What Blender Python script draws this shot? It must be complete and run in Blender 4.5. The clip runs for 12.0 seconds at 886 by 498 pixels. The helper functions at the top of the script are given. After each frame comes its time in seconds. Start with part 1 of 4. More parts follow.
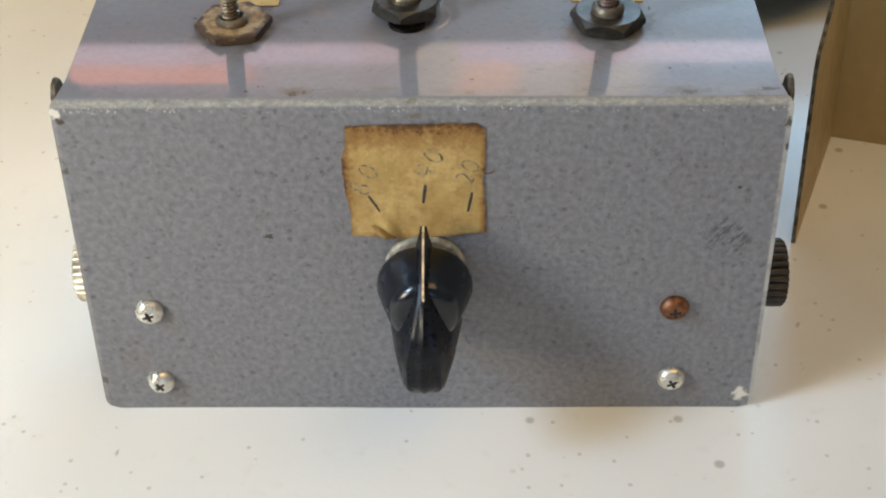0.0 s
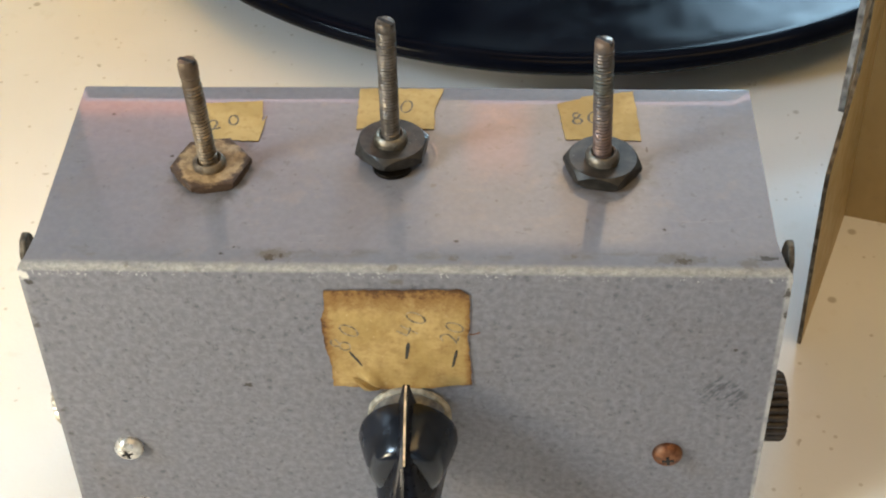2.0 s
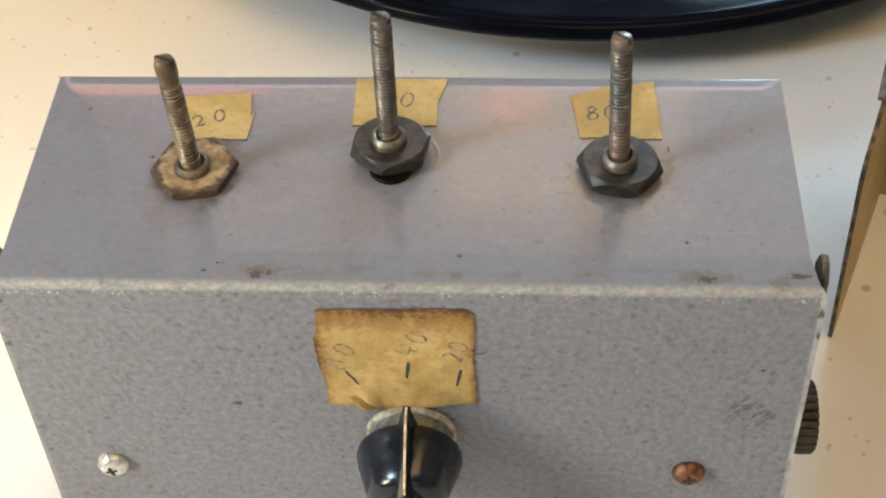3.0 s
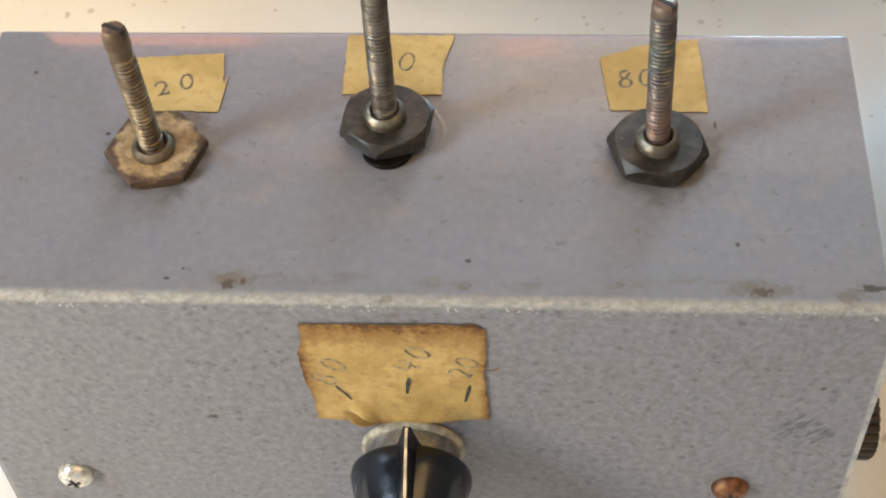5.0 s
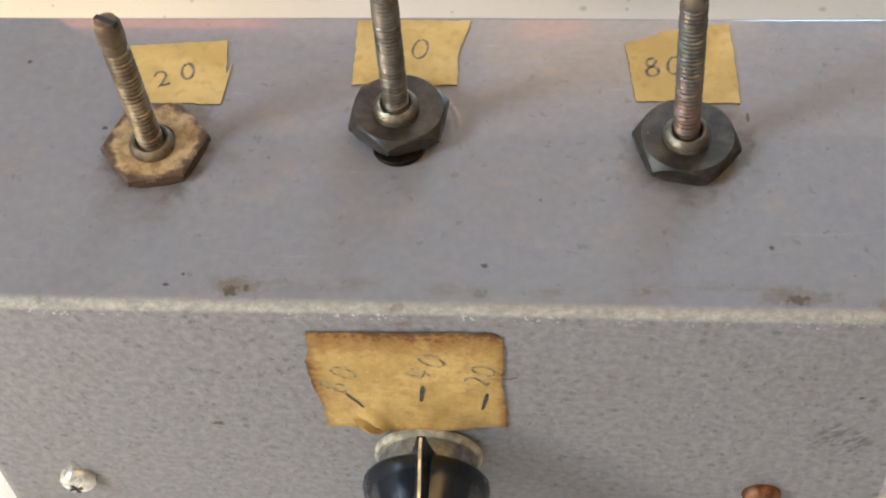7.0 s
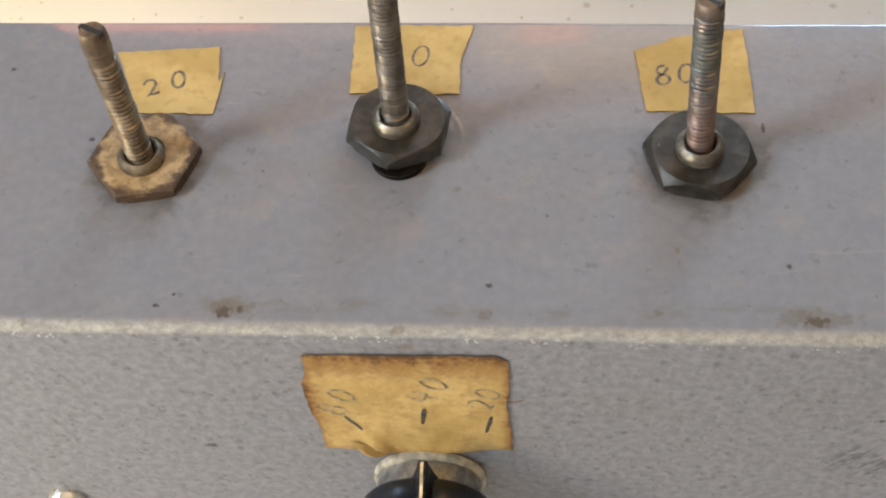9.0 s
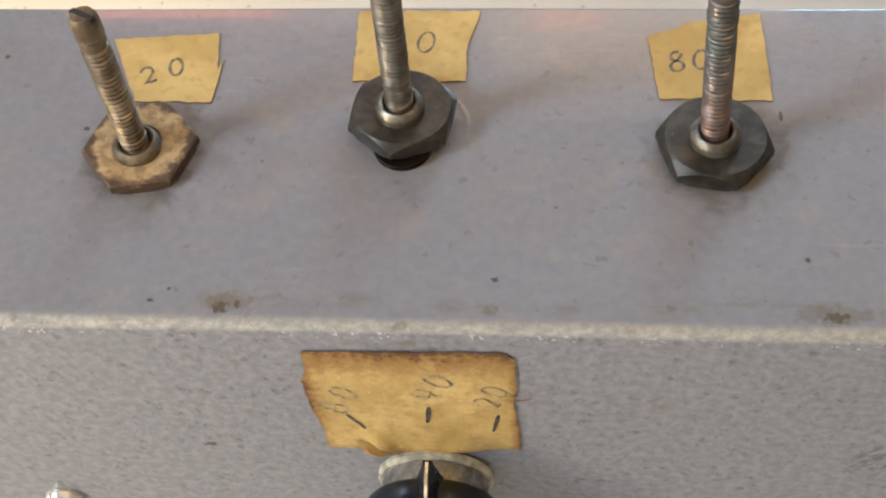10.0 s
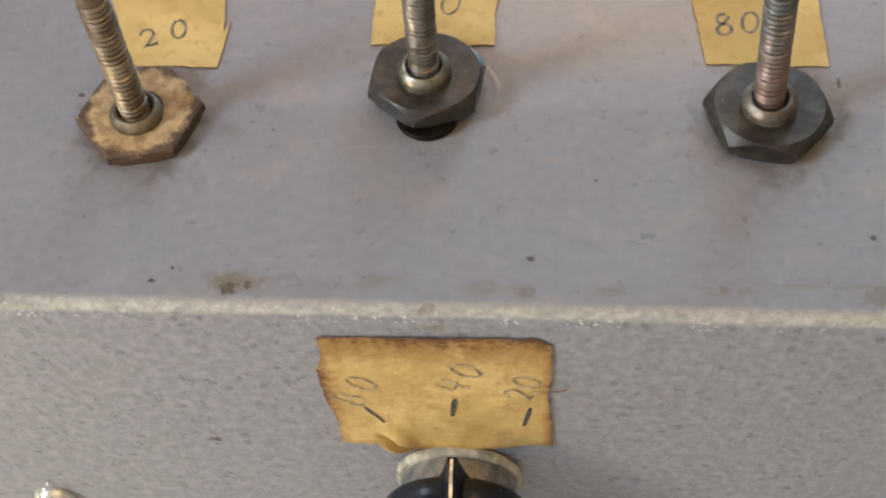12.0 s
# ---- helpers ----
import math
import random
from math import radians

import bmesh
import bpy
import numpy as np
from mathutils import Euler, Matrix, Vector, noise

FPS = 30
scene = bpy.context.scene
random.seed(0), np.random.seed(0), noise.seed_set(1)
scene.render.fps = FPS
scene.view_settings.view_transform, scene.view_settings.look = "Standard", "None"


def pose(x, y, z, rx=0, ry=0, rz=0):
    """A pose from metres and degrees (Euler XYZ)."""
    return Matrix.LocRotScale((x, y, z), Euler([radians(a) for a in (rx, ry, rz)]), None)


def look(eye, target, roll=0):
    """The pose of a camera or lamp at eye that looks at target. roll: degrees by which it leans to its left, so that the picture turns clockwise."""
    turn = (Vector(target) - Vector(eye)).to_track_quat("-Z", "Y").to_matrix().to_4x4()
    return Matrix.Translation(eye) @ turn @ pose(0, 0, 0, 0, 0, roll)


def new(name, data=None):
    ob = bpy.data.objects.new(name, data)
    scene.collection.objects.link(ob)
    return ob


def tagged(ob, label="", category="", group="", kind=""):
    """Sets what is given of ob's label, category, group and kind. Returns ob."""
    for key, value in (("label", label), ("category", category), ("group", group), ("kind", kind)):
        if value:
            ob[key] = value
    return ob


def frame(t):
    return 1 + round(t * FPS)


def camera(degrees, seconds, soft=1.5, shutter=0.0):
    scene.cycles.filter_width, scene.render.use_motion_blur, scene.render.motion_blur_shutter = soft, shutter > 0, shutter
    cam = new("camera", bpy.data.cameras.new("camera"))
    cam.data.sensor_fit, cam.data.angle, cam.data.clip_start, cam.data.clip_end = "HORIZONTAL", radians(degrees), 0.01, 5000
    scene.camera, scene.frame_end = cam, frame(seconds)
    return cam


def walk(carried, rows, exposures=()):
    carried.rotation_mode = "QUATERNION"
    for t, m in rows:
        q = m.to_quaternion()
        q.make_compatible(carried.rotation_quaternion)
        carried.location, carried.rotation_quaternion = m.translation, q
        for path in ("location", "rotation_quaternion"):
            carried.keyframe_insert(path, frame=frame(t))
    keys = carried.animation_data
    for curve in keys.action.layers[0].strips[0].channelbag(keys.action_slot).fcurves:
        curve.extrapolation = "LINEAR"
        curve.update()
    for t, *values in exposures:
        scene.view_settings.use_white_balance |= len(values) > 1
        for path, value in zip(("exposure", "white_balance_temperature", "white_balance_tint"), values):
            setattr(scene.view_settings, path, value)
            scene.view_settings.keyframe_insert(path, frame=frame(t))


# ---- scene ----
cam = camera(33.9, 12.0, soft=2.05)
PATH = [
    (0, (0.00928, -0.25069, 0.25695), (0.00248, 0.05691, 0.00155), -1.0),
    (0.5, (0.01394, -0.24447, 0.26828), (0.00254, 0.06193, 0.01148), -1.4),
    (1, (0.01335, -0.23089, 0.28144), (0.00255, 0.06971, 0.01764), -1.2),
    (1.5, (0.01679, -0.21922, 0.29218), (0.00319, 0.07418, 0.02058), -1.4),
    (2, (0.01902, -0.20259, 0.29264), (0.00342, 0.08301, 0.01304), -1.6),
    (2.5, (0.02174, -0.18707, 0.29216), (0.00294, 0.08953, 0.00396), -2.2),
    (4.5, (0.02053, -0.13274, 0.27353), (-0.00367, 0.11286, -0.04147), -3.6),
    (5, (0.02007, -0.12634, 0.27224), (-0.00413, 0.11206, -0.04796), -3.8),
    (5.5, (0.02029, -0.12276, 0.26962), (-0.00571, 0.11204, -0.05318), -4.3),
    (6, (0.01978, -0.11936, 0.26734), (-0.00722, 0.11144, -0.05826), -4.7),
    (6.5, (0.02084, -0.11592, 0.26540), (-0.00956, 0.11208, -0.06200), -5.4),
    (7, (0.02061, -0.11192, 0.26626), (-0.01019, 0.11508, -0.06174), -5.5),
    (9, (0.01898, -0.10242, 0.26144), (-0.01082, 0.12078, -0.06916), -5.5),
    (9.5, (0.01938, -0.10045, 0.25837), (-0.01222, 0.12215, -0.07243), -5.9),
    (10, (0.02063, -0.09824, 0.25508), (-0.01477, 0.12316, -0.07612), -6.7),
    (10.5, (0.02035, -0.09526, 0.25177), (-0.01685, 0.12374, -0.08083), -7.2),
    (11, (0.01917, -0.09344, 0.24785), (-0.01843, 0.12536, -0.08495), -7.2),
    (11.5, (0.01589, -0.09203, 0.24394), (-0.01771, 0.12737, -0.08906), -6.3),
    (12, (0.01352, -0.09144, 0.23924), (-0.01788, 0.13036, -0.09216), -5.7),
]
EXPOSURES = [(0.0, -0.72, 6200, 10), (1.0, -0.68, 6350, 10), (1.5, -0.58, 6350, 10), (2.5, -0.42, 6650, 10), (4.5, -0.33, 6650, 11), (12.0, -0.29, 6650, 13)]
walk(cam, [(t, look(eye, target, roll)) for t, eye, target, roll in PATH], EXPOSURES)

# ---------- light ----------
world = bpy.data.worlds.new("room_air")
world.use_nodes = True
world.node_tree.nodes["Background"].inputs[0].default_value = (0.75, 0.62, 0.45, 1)
world.node_tree.nodes["Background"].inputs[1].default_value = 0.3
scene.world = world


def area(name, eye, target, w, h, watts, colour):
    d = bpy.data.lights.new(name, "AREA")
    d.shape, d.size, d.size_y, d.energy, d.color = "RECTANGLE", w, h, watts, colour
    ob = new(name, d)
    ob.matrix_world = look(eye, target)
    return ob


# daylight through the side window, then fill lamps with no known source
area("side_window_light", (-0.95, -0.36, 0.86), (0.0, 0.04, 0.05), 0.26, 0.26, 17.5, (0.60, 0.80, 1.0))
# near cream fill, added to brighten the left of the front
area("left_cream_fill", (-0.34, -0.22, 0.18), (-0.04, 0.0, 0.05), 0.10, 0.10, 1.75, (1.0, 0.86, 0.62))
# unseen warm fill from overhead, for the yellow ambient tint
area("warm_overhead_fill", (0.5, -0.4, 2.06), (0.3, -0.1, 0.0), 2.0, 1.2, 36, (1.0, 0.65, 0.27))
# unseen blue fill from in front, for the front face
area("front_blue_fill", (0.15, -1.62, 0.45), (0.0, 0.0, 0.05), 1.2, 0.6, 2.1, (0.60, 0.79, 1.0))
# unseen blue fill from behind, for the table at the back
area("back_blue_fill", (0.70, 2.30, 0.85), (0.06, 0.12, 0.0), 0.7, 0.7, 50.0, (0.48, 0.77, 1.0))
# unseen yellow spot, added to tint the table's back left
d = bpy.data.lights.new("back_left_yellow_fill", "SPOT")
d.energy, d.color, d.spot_size, d.spot_blend, d.shadow_soft_size = 15, (1.0, 0.60, 0.05), radians(25), 0.5, 0.03
new("back_left_yellow_fill", d).matrix_world = look((-0.48, 0.55, 0.75), (-0.25, 0.17, 0.0))


# ---------- materials ----------
def mat(name):
    m = bpy.data.materials.new(name)
    m.use_nodes = True
    return m, m.node_tree.nodes, m.node_tree.links, m.node_tree.nodes["Principled BSDF"]


def rgb(c):
    return (c[0], c[1], c[2], 1)


class Graph:
    """Short ways to add nodes to one material."""

    def __init__(self, name, rough=0.5, metal=0.0):
        self.m, self.n, self.l, self.b = mat(name)
        self.b.inputs["Roughness"].default_value = rough
        self.b.inputs["Metallic"].default_value = metal
        self.co = self.n.new("ShaderNodeTexCoord").outputs["Object"]

    def put(self, socket, value):
        if isinstance(value, (int, float)):
            socket.default_value = value
        elif isinstance(value, tuple):
            socket.default_value = rgb(value) if len(socket.default_value) == 4 else value
        else:
            self.l.new(value, socket)

    def noise(self, scale, detail=3, stretch=None, rough=0.55, distort=0.0):
        t = self.n.new("ShaderNodeTexNoise")
        t.inputs["Scale"].default_value = scale
        t.inputs["Detail"].default_value = detail
        t.inputs["Roughness"].default_value = rough
        t.inputs["Distortion"].default_value = distort
        self.l.new(self.stretched(stretch), t.inputs["Vector"])
        return t.outputs["Fac"]

    def stretched(self, stretch):
        if not stretch:
            return self.co
        p = self.n.new("ShaderNodeMapping")
        p.inputs["Scale"].default_value = stretch
        self.l.new(self.co, p.inputs["Vector"])
        return p.outputs[0]

    def cells(self, scale, stretch=None):
        t = self.n.new("ShaderNodeTexVoronoi")
        t.inputs["Scale"].default_value = scale
        self.l.new(self.stretched(stretch), t.inputs["Vector"])
        return t.outputs["Distance"], t.outputs["Color"]

    def ramp(self, fac, lo, hi, a=0.0, b=1.0):
        r = self.n.new("ShaderNodeMapRange")
        r.interpolation_type = "SMOOTHSTEP"
        for k, v in (("From Min", lo), ("From Max", hi), ("To Min", a), ("To Max", b)):
            r.inputs[k].default_value = v
        self.l.new(fac, r.inputs["Value"])
        return r.outputs["Result"]

    def math(self, op, a, b=0.0):
        k = self.n.new("ShaderNodeMath")
        k.operation = op
        self.put(k.inputs[0], a)
        self.put(k.inputs[1], b)
        return k.outputs[0]

    def mix(self, fac, a, b):
        k = self.n.new("ShaderNodeMix")
        k.data_type = "RGBA"
        self.put(k.inputs["Factor"], fac)
        self.put(k.inputs["A"], a)
        self.put(k.inputs["B"], b)
        return k.outputs["Result"]

    def axis(self, which):
        s = self.n.new("ShaderNodeSeparateXYZ")
        self.l.new(self.co, s.inputs[0])
        return s.outputs[which]

    def near(self, place, radius, wobble=None, stretch=(1, 1, 1)):
        """1 within about radius metres of a place, with a ragged rim."""
        v = self.n.new("ShaderNodeVectorMath")
        v.operation = "SUBTRACT"
        self.l.new(self.co, v.inputs[0])
        v.inputs[1].default_value = place
        w = self.n.new("ShaderNodeVectorMath")
        w.operation = "MULTIPLY"
        self.l.new(v.outputs[0], w.inputs[0])
        w.inputs[1].default_value = stretch
        g = self.n.new("ShaderNodeVectorMath")
        g.operation = "LENGTH"
        self.l.new(w.outputs[0], g.inputs[0])
        dist = g.outputs["Value"]
        if wobble is not None:
            dist = self.math("ADD", dist, self.math("MULTIPLY", self.math("SUBTRACT", wobble, 0.5), radius * 2.2))
        return self.ramp(dist, radius * 1.15, radius * 0.55)

    def bump(self, height, strength, distance):
        k = self.n.new("ShaderNodeBump")
        k.inputs["Strength"].default_value = strength
        k.inputs["Distance"].default_value = distance
        self.l.new(height, k.inputs["Height"])
        self.l.new(k.outputs[0], self.b.inputs["Normal"])

    def done(self, colour, rough=None, metal=None):
        self.put(self.b.inputs["Base Color"], colour)
        if rough is not None:
            self.put(self.b.inputs["Roughness"], rough)
        if metal is not None:
            self.put(self.b.inputs["Metallic"], metal)
        return self.m


def make_table_white():
    g = Graph("speckled_white_laminate", 0.42)
    big = g.noise(9, 3)
    c = g.mix(g.ramp(big, 0.3, 0.7), (0.71, 0.71, 0.69), (0.79, 0.79, 0.77))
    dist, col = g.cells(95)
    pick = g.math("GREATER_THAN", g.noise(60, 1), 0.54)
    spot = g.math("MULTIPLY", g.ramp(dist, 0.16, 0.07), pick)
    c = g.mix(g.math("MULTIPLY", spot, 0.65), c, (0.32, 0.29, 0.25))
    dist2, col2 = g.cells(260)
    pick2 = g.math("GREATER_THAN", g.noise(110, 1), 0.56)
    c = g.mix(g.math("MULTIPLY", g.math("MULTIPLY", g.ramp(dist2, 0.2, 0.08), pick2), 0.55), c, (0.4, 0.36, 0.3))
    c = g.mix(g.ramp(g.noise(170, 3), 0.6, 0.75, 0, 0.18), c, (0.6, 0.57, 0.5))
    g.bump(g.noise(900, 2), 0.12, 0.0004)
    return g.done(c, g.ramp(g.noise(40, 3), 0.3, 0.7, 0.36, 0.5))


def make_box_paint():
    """Blue-grey hammered paint, worn to bare metal along the front bend, with specks and stains."""
    g = Graph("grey_hammered_paint", 0.35)
    fine = g.noise(620, 3)
    vert = g.ramp(g.axis("Y"), 0.0016, 0.0008)
    mid = g.noise(170, 4)
    grain = g.math("ADD", g.math("MULTIPLY", g.math("SUBTRACT", g.ramp(fine, 0.32, 0.7), 0.5), g.ramp(vert, 0, 1, 0.35, 1.0)), 0.5)
    c = g.mix(grain, (0.171, 0.172, 0.191), (0.227, 0.227, 0.248))
    # faint long scuffs and pale haze on the top
    flat_top = g.ramp(g.axis("Z"), 0.0878, 0.0883)
    scuff = g.ramp(g.noise(210, 5, (0.16, 1.3, 1), 0.7, 1.2), 0.62, 0.72, 0, 0.35)
    c = g.mix(g.math("MULTIPLY", scuff, flat_top), c, (0.30, 0.285, 0.28))
    c = g.mix(g.math("MULTIPLY", g.ramp(g.noise(55, 5, (0.6, 1, 1), 0.65), 0.5, 0.72, 0, 0.28), flat_top), c, (0.215, 0.175, 0.155))
    c = g.mix(g.math("MULTIPLY", g.ramp(g.noise(480, 4), 0.63, 0.72, 0, 0.5), flat_top), c, (0.11, 0.105, 0.105))
    c = g.mix(g.ramp(mid, 0.4, 0.72, 0, 0.12), c, (0.225, 0.225, 0.23))
    # fine violet and tan mottling on the top
    c = g.mix(g.math("MULTIPLY", g.ramp(g.noise(330, 4, None, 0.65), 0.5, 0.7, 0, 0.35), flat_top), c, (0.165, 0.165, 0.205))
    c = g.mix(g.math("MULTIPLY", g.ramp(g.noise(140, 5, (0.8, 1, 1), 0.7), 0.54, 0.7, 0, 0.4), flat_top), c, (0.27, 0.235, 0.215))
    # hammer-tone pits
    dist, col = g.cells(470)
    pits = g.math("MULTIPLY", g.ramp(dist, 0.5, 0.15), g.ramp(g.noise(760, 3), 0.42, 0.62))
    c = g.mix(g.math("MULTIPLY", g.math("MULTIPLY", pits, vert), g.ramp(g.noise(120, 2), 0.42, 0.62, 0.25, 0.75)), c, (0.095, 0.098, 0.11))
    # brown grime in patches
    c = g.mix(g.ramp(g.noise(38, 4), 0.55, 0.78, 0, 0.22), c, (0.17, 0.14, 0.115))
    # bare metal along the bend
    y, z = g.axis("Y"), g.axis("Z")
    d1 = g.math("SUBTRACT", z, 0.0871)
    d2 = g.math("SUBTRACT", 0.0017, y)
    edge = g.math("MULTIPLY", g.ramp(d1, -0.0003, 0.0006), g.ramp(d2, -0.0006, 0.0012))
    rag = g.noise(800, 5, (0.4, 1, 1), 0.7)
    wear = g.math("MULTIPLY", edge, g.ramp(rag, 0.30, 0.58, 0.45, 1))
    metal = g.mix(g.ramp(g.noise(1000, 5, (0.8, 1, 1), 0.7), 0.3, 0.72), (0.26, 0.255, 0.23), (0.44, 0.43, 0.395))
    c = g.mix(wear, c, metal)
    chips = g.math("MULTIPLY", g.ramp(g.math("ABSOLUTE", g.math("SUBTRACT", z, 0.0866)), 0.0011, 0.0004), g.math("MULTIPLY", g.ramp(g.axis("Y"), 0.0015, 0.0008), g.math("MULTIPLY", g.ramp(g.noise(1300, 3), 0.56, 0.61), g.ramp(g.noise(90, 3), 0.46, 0.56))))
    c = g.mix(g.math("MULTIPLY", chips, 0.55), c, (0.6, 0.59, 0.55))
    # dirt line just behind the bend
    line = g.math("MULTIPLY", g.ramp(g.math("ABSOLUTE", g.math("SUBTRACT", y, 0.0042)), 0.0022, 0.0004), g.ramp(g.noise(240, 4, (0.5, 1, 1)), 0.5, 0.68, 0, 0.5))
    c = g.mix(line, c, (0.14, 0.12, 0.09))
    # bright knocks along the upright edges of the front
    out = g.math("ADD", g.math("ABSOLUTE", g.math("ADD", g.axis("X"), 0.0006)), g.math("MULTIPLY", z, 0.0222))
    knock = g.math("MULTIPLY", g.ramp(out, 0.0780, 0.0787), g.math("MULTIPLY", g.ramp(g.axis("X"), -0.01, 0.01, 0.25, 1.0), g.ramp(g.noise(110, 5, None, 0.7), 0.36, 0.6, 0.15, 0.8)))
    c = g.mix(g.math("MULTIPLY", knock, vert), c, (0.5, 0.485, 0.45))
    dirt = g.math("MULTIPLY", g.ramp(out, 0.0764, 0.0782), g.ramp(g.noise(200, 4), 0.58, 0.68, 0, 0.7))
    c = g.mix(g.math("MULTIPLY", dirt, vert), c, (0.07, 0.055, 0.04))
    # stray specks
    wob = g.noise(1500, 2)
    dist, col = g.cells(120)
    pick = g.math("GREATER_THAN", g.noise(83, 1), 0.6)
    c = g.mix(g.math("MULTIPLY", g.math("MULTIPLY", g.ramp(dist, 0.05, 0.025), pick), 0.6), c, (0.07, 0.06, 0.05))
    for place, r, s in MARKS:
        c = g.mix(g.math("MULTIPLY", g.near(place, r, wob, s), 0.88), c, (0.05, 0.042, 0.032))
    wob2 = g.noise(900, 4)
    for place, r, s in BROWN_MARKS:
        c = g.mix(g.math("MULTIPLY", g.near(place, r * 0.7, wob2, s), 0.42), c, (0.12, 0.09, 0.05))
    # a slanting graphite rub on the front
    turn = g.n.new("ShaderNodeVectorRotate")
    turn.rotation_type = "Y_AXIS"
    g.l.new(g.co, turn.inputs["Vector"])
    turn.inputs["Center"].default_value = RUB
    turn.inputs["Angle"].default_value = radians(52)
    keep, g.co = g.co, turn.outputs["Vector"]
    rub = g.math("MULTIPLY", g.near(RUB, 0.0044, g.noise(300, 3), (0.9, 0.2, 0.75)), g.ramp(g.noise(620, 3, (0.35, 1, 1.3), 0.6), 0.44, 0.56))
    g.co = keep
    c = g.mix(g.math("MULTIPLY", rub, 0.9), c, (0.09, 0.095, 0.105))
    for place, r, s in CHIPS:
        c = g.mix(g.near(place, r, g.noise(700, 3), s), c, (0.7, 0.68, 0.62))
    # darker ragged rings on the top round the first and third nuts
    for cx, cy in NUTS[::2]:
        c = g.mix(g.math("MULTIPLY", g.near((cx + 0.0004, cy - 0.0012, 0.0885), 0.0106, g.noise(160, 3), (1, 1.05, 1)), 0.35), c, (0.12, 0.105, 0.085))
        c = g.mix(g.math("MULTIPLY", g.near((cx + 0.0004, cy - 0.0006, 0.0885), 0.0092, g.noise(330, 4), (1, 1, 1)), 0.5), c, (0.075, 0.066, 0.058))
    b1 = g.math("ADD", g.math("MULTIPLY", grain, 0.4), g.math("MULTIPLY", g.math("MULTIPLY", pits, vert), -0.8))
    g.bump(b1, 0.3, 0.0004)
    g.b.inputs["Specular IOR Level"].default_value = 0.22
    g.b.inputs["Coat Roughness"].default_value = 0.045
    g.put(g.b.inputs["Coat Weight"], g.math("MULTIPLY", g.math("SUBTRACT", 0.9, g.math("MULTIPLY", vert, 0.7)), g.math("SUBTRACT", 1.0, edge)))
    return g.done(c, g.math("ADD", g.ramp(mid, 0.35, 0.7, 0.40, 0.45), g.math("MULTIPLY", vert, 0.14)), g.math("MULTIPLY", wear, 0.2))


def make_bare_metal(name, a, b, rough=0.4, dirt=0.0):
    g = Graph(name, rough, 0.85)
    c = g.mix(g.ramp(g.noise(450, 4), 0.35, 0.68), a, b)
    if dirt:
        c = g.mix(g.ramp(g.noise(210, 4), 0.5, 0.7, 0, dirt), c, (0.06, 0.05, 0.04))
    g.bump(g.noise(900, 3), 0.25, 0.0003)
    return g.done(c, g.ramp(g.noise(300, 3), 0.3, 0.7, rough - 0.1, rough + 0.14), g.ramp(g.noise(210, 4), 0.5, 0.7, 0.9, 0.5))


def make_rod(name, a, b, rust):
    g = Graph(name, 0.45, 0.6)
    c = g.mix(g.ramp(g.noise(300, 4, (1, 1, 0.5)), 0.36, 0.64), a, b)
    c = g.mix(g.ramp(g.noise(130, 4), 0.48, 0.66, 0, 0.75), c, rust)
    return g.done(c, g.ramp(g.noise(400, 3), 0.3, 0.7, 0.35, 0.65), g.ramp(g.noise(130, 4), 0.48, 0.66, 0.7, 0.25))


def make_copper_rod():
    """Grey steel, coppery near its foot and greenish higher up."""
    g = Graph("coppery_steel_rod", 0.45, 0.6)
    c = g.mix(g.ramp(g.noise(300, 4, (1, 1, 0.5)), 0.36, 0.64), (0.09, 0.08, 0.073), (0.19, 0.165, 0.15))
    h = g.math("ADD", g.axis("Z"), g.math("MULTIPLY", g.math("SUBTRACT", g.noise(180, 3), 0.5), 0.012))
    c = g.mix(g.ramp(h, 0.1075, 0.0975, 0, 0.7), c, (0.225, 0.145, 0.12))
    green = g.math("MULTIPLY", g.ramp(h, 0.108, 0.111), g.ramp(h, 0.1165, 0.1135))
    c = g.mix(g.math("MULTIPLY", green, 0.55), c, (0.085, 0.105, 0.085))
    c = g.mix(g.ramp(h, 0.1172, 0.1182, 0, 0.6), c, (0.22, 0.155, 0.105))
    return g.done(c, g.ramp(g.noise(400, 3), 0.3, 0.7, 0.35, 0.65), g.ramp(g.noise(130, 4), 0.48, 0.66, 0.7, 0.25))


def make_rusty_nut():
    g = Graph("tarnished_tan_nut", 0.6, 0.25)
    c = g.mix(g.ramp(g.noise(700, 4), 0.35, 0.65), (0.25, 0.165, 0.08), (0.43, 0.30, 0.155))
    def calm(scale):
        return g.math("ADD", g.math("MULTIPLY", g.noise(scale, 4), 0.3), 0.35)
    rim = g.ramp(g.near((NUTS[0][0], NUTS[0][1], 0.0908), 0.0074, calm(420), (1, 1, 0.2)), 0.1, 0.5)
    c = g.mix(rim, (0.075, 0.045, 0.028), c)
    inner = g.near((NUTS[0][0], NUTS[0][1], 0.0908), 0.0047, calm(500), (1, 1, 0.2))
    c = g.mix(g.math("MULTIPLY", inner, 0.6), c, (0.15, 0.10, 0.058))
    c = g.mix(g.ramp(g.noise(520, 5, None, 0.7), 0.5, 0.74, 0, 0.5), c, (0.16, 0.10, 0.055))
    c = g.mix(g.ramp(g.noise(900, 3), 0.62, 0.74, 0, 0.3), c, (0.55, 0.44, 0.26))
    g.bump(g.noise(800, 4), 0.4, 0.0003)
    return g.done(c, g.ramp(g.noise(300, 3), 0.3, 0.7, 0.5, 0.75))


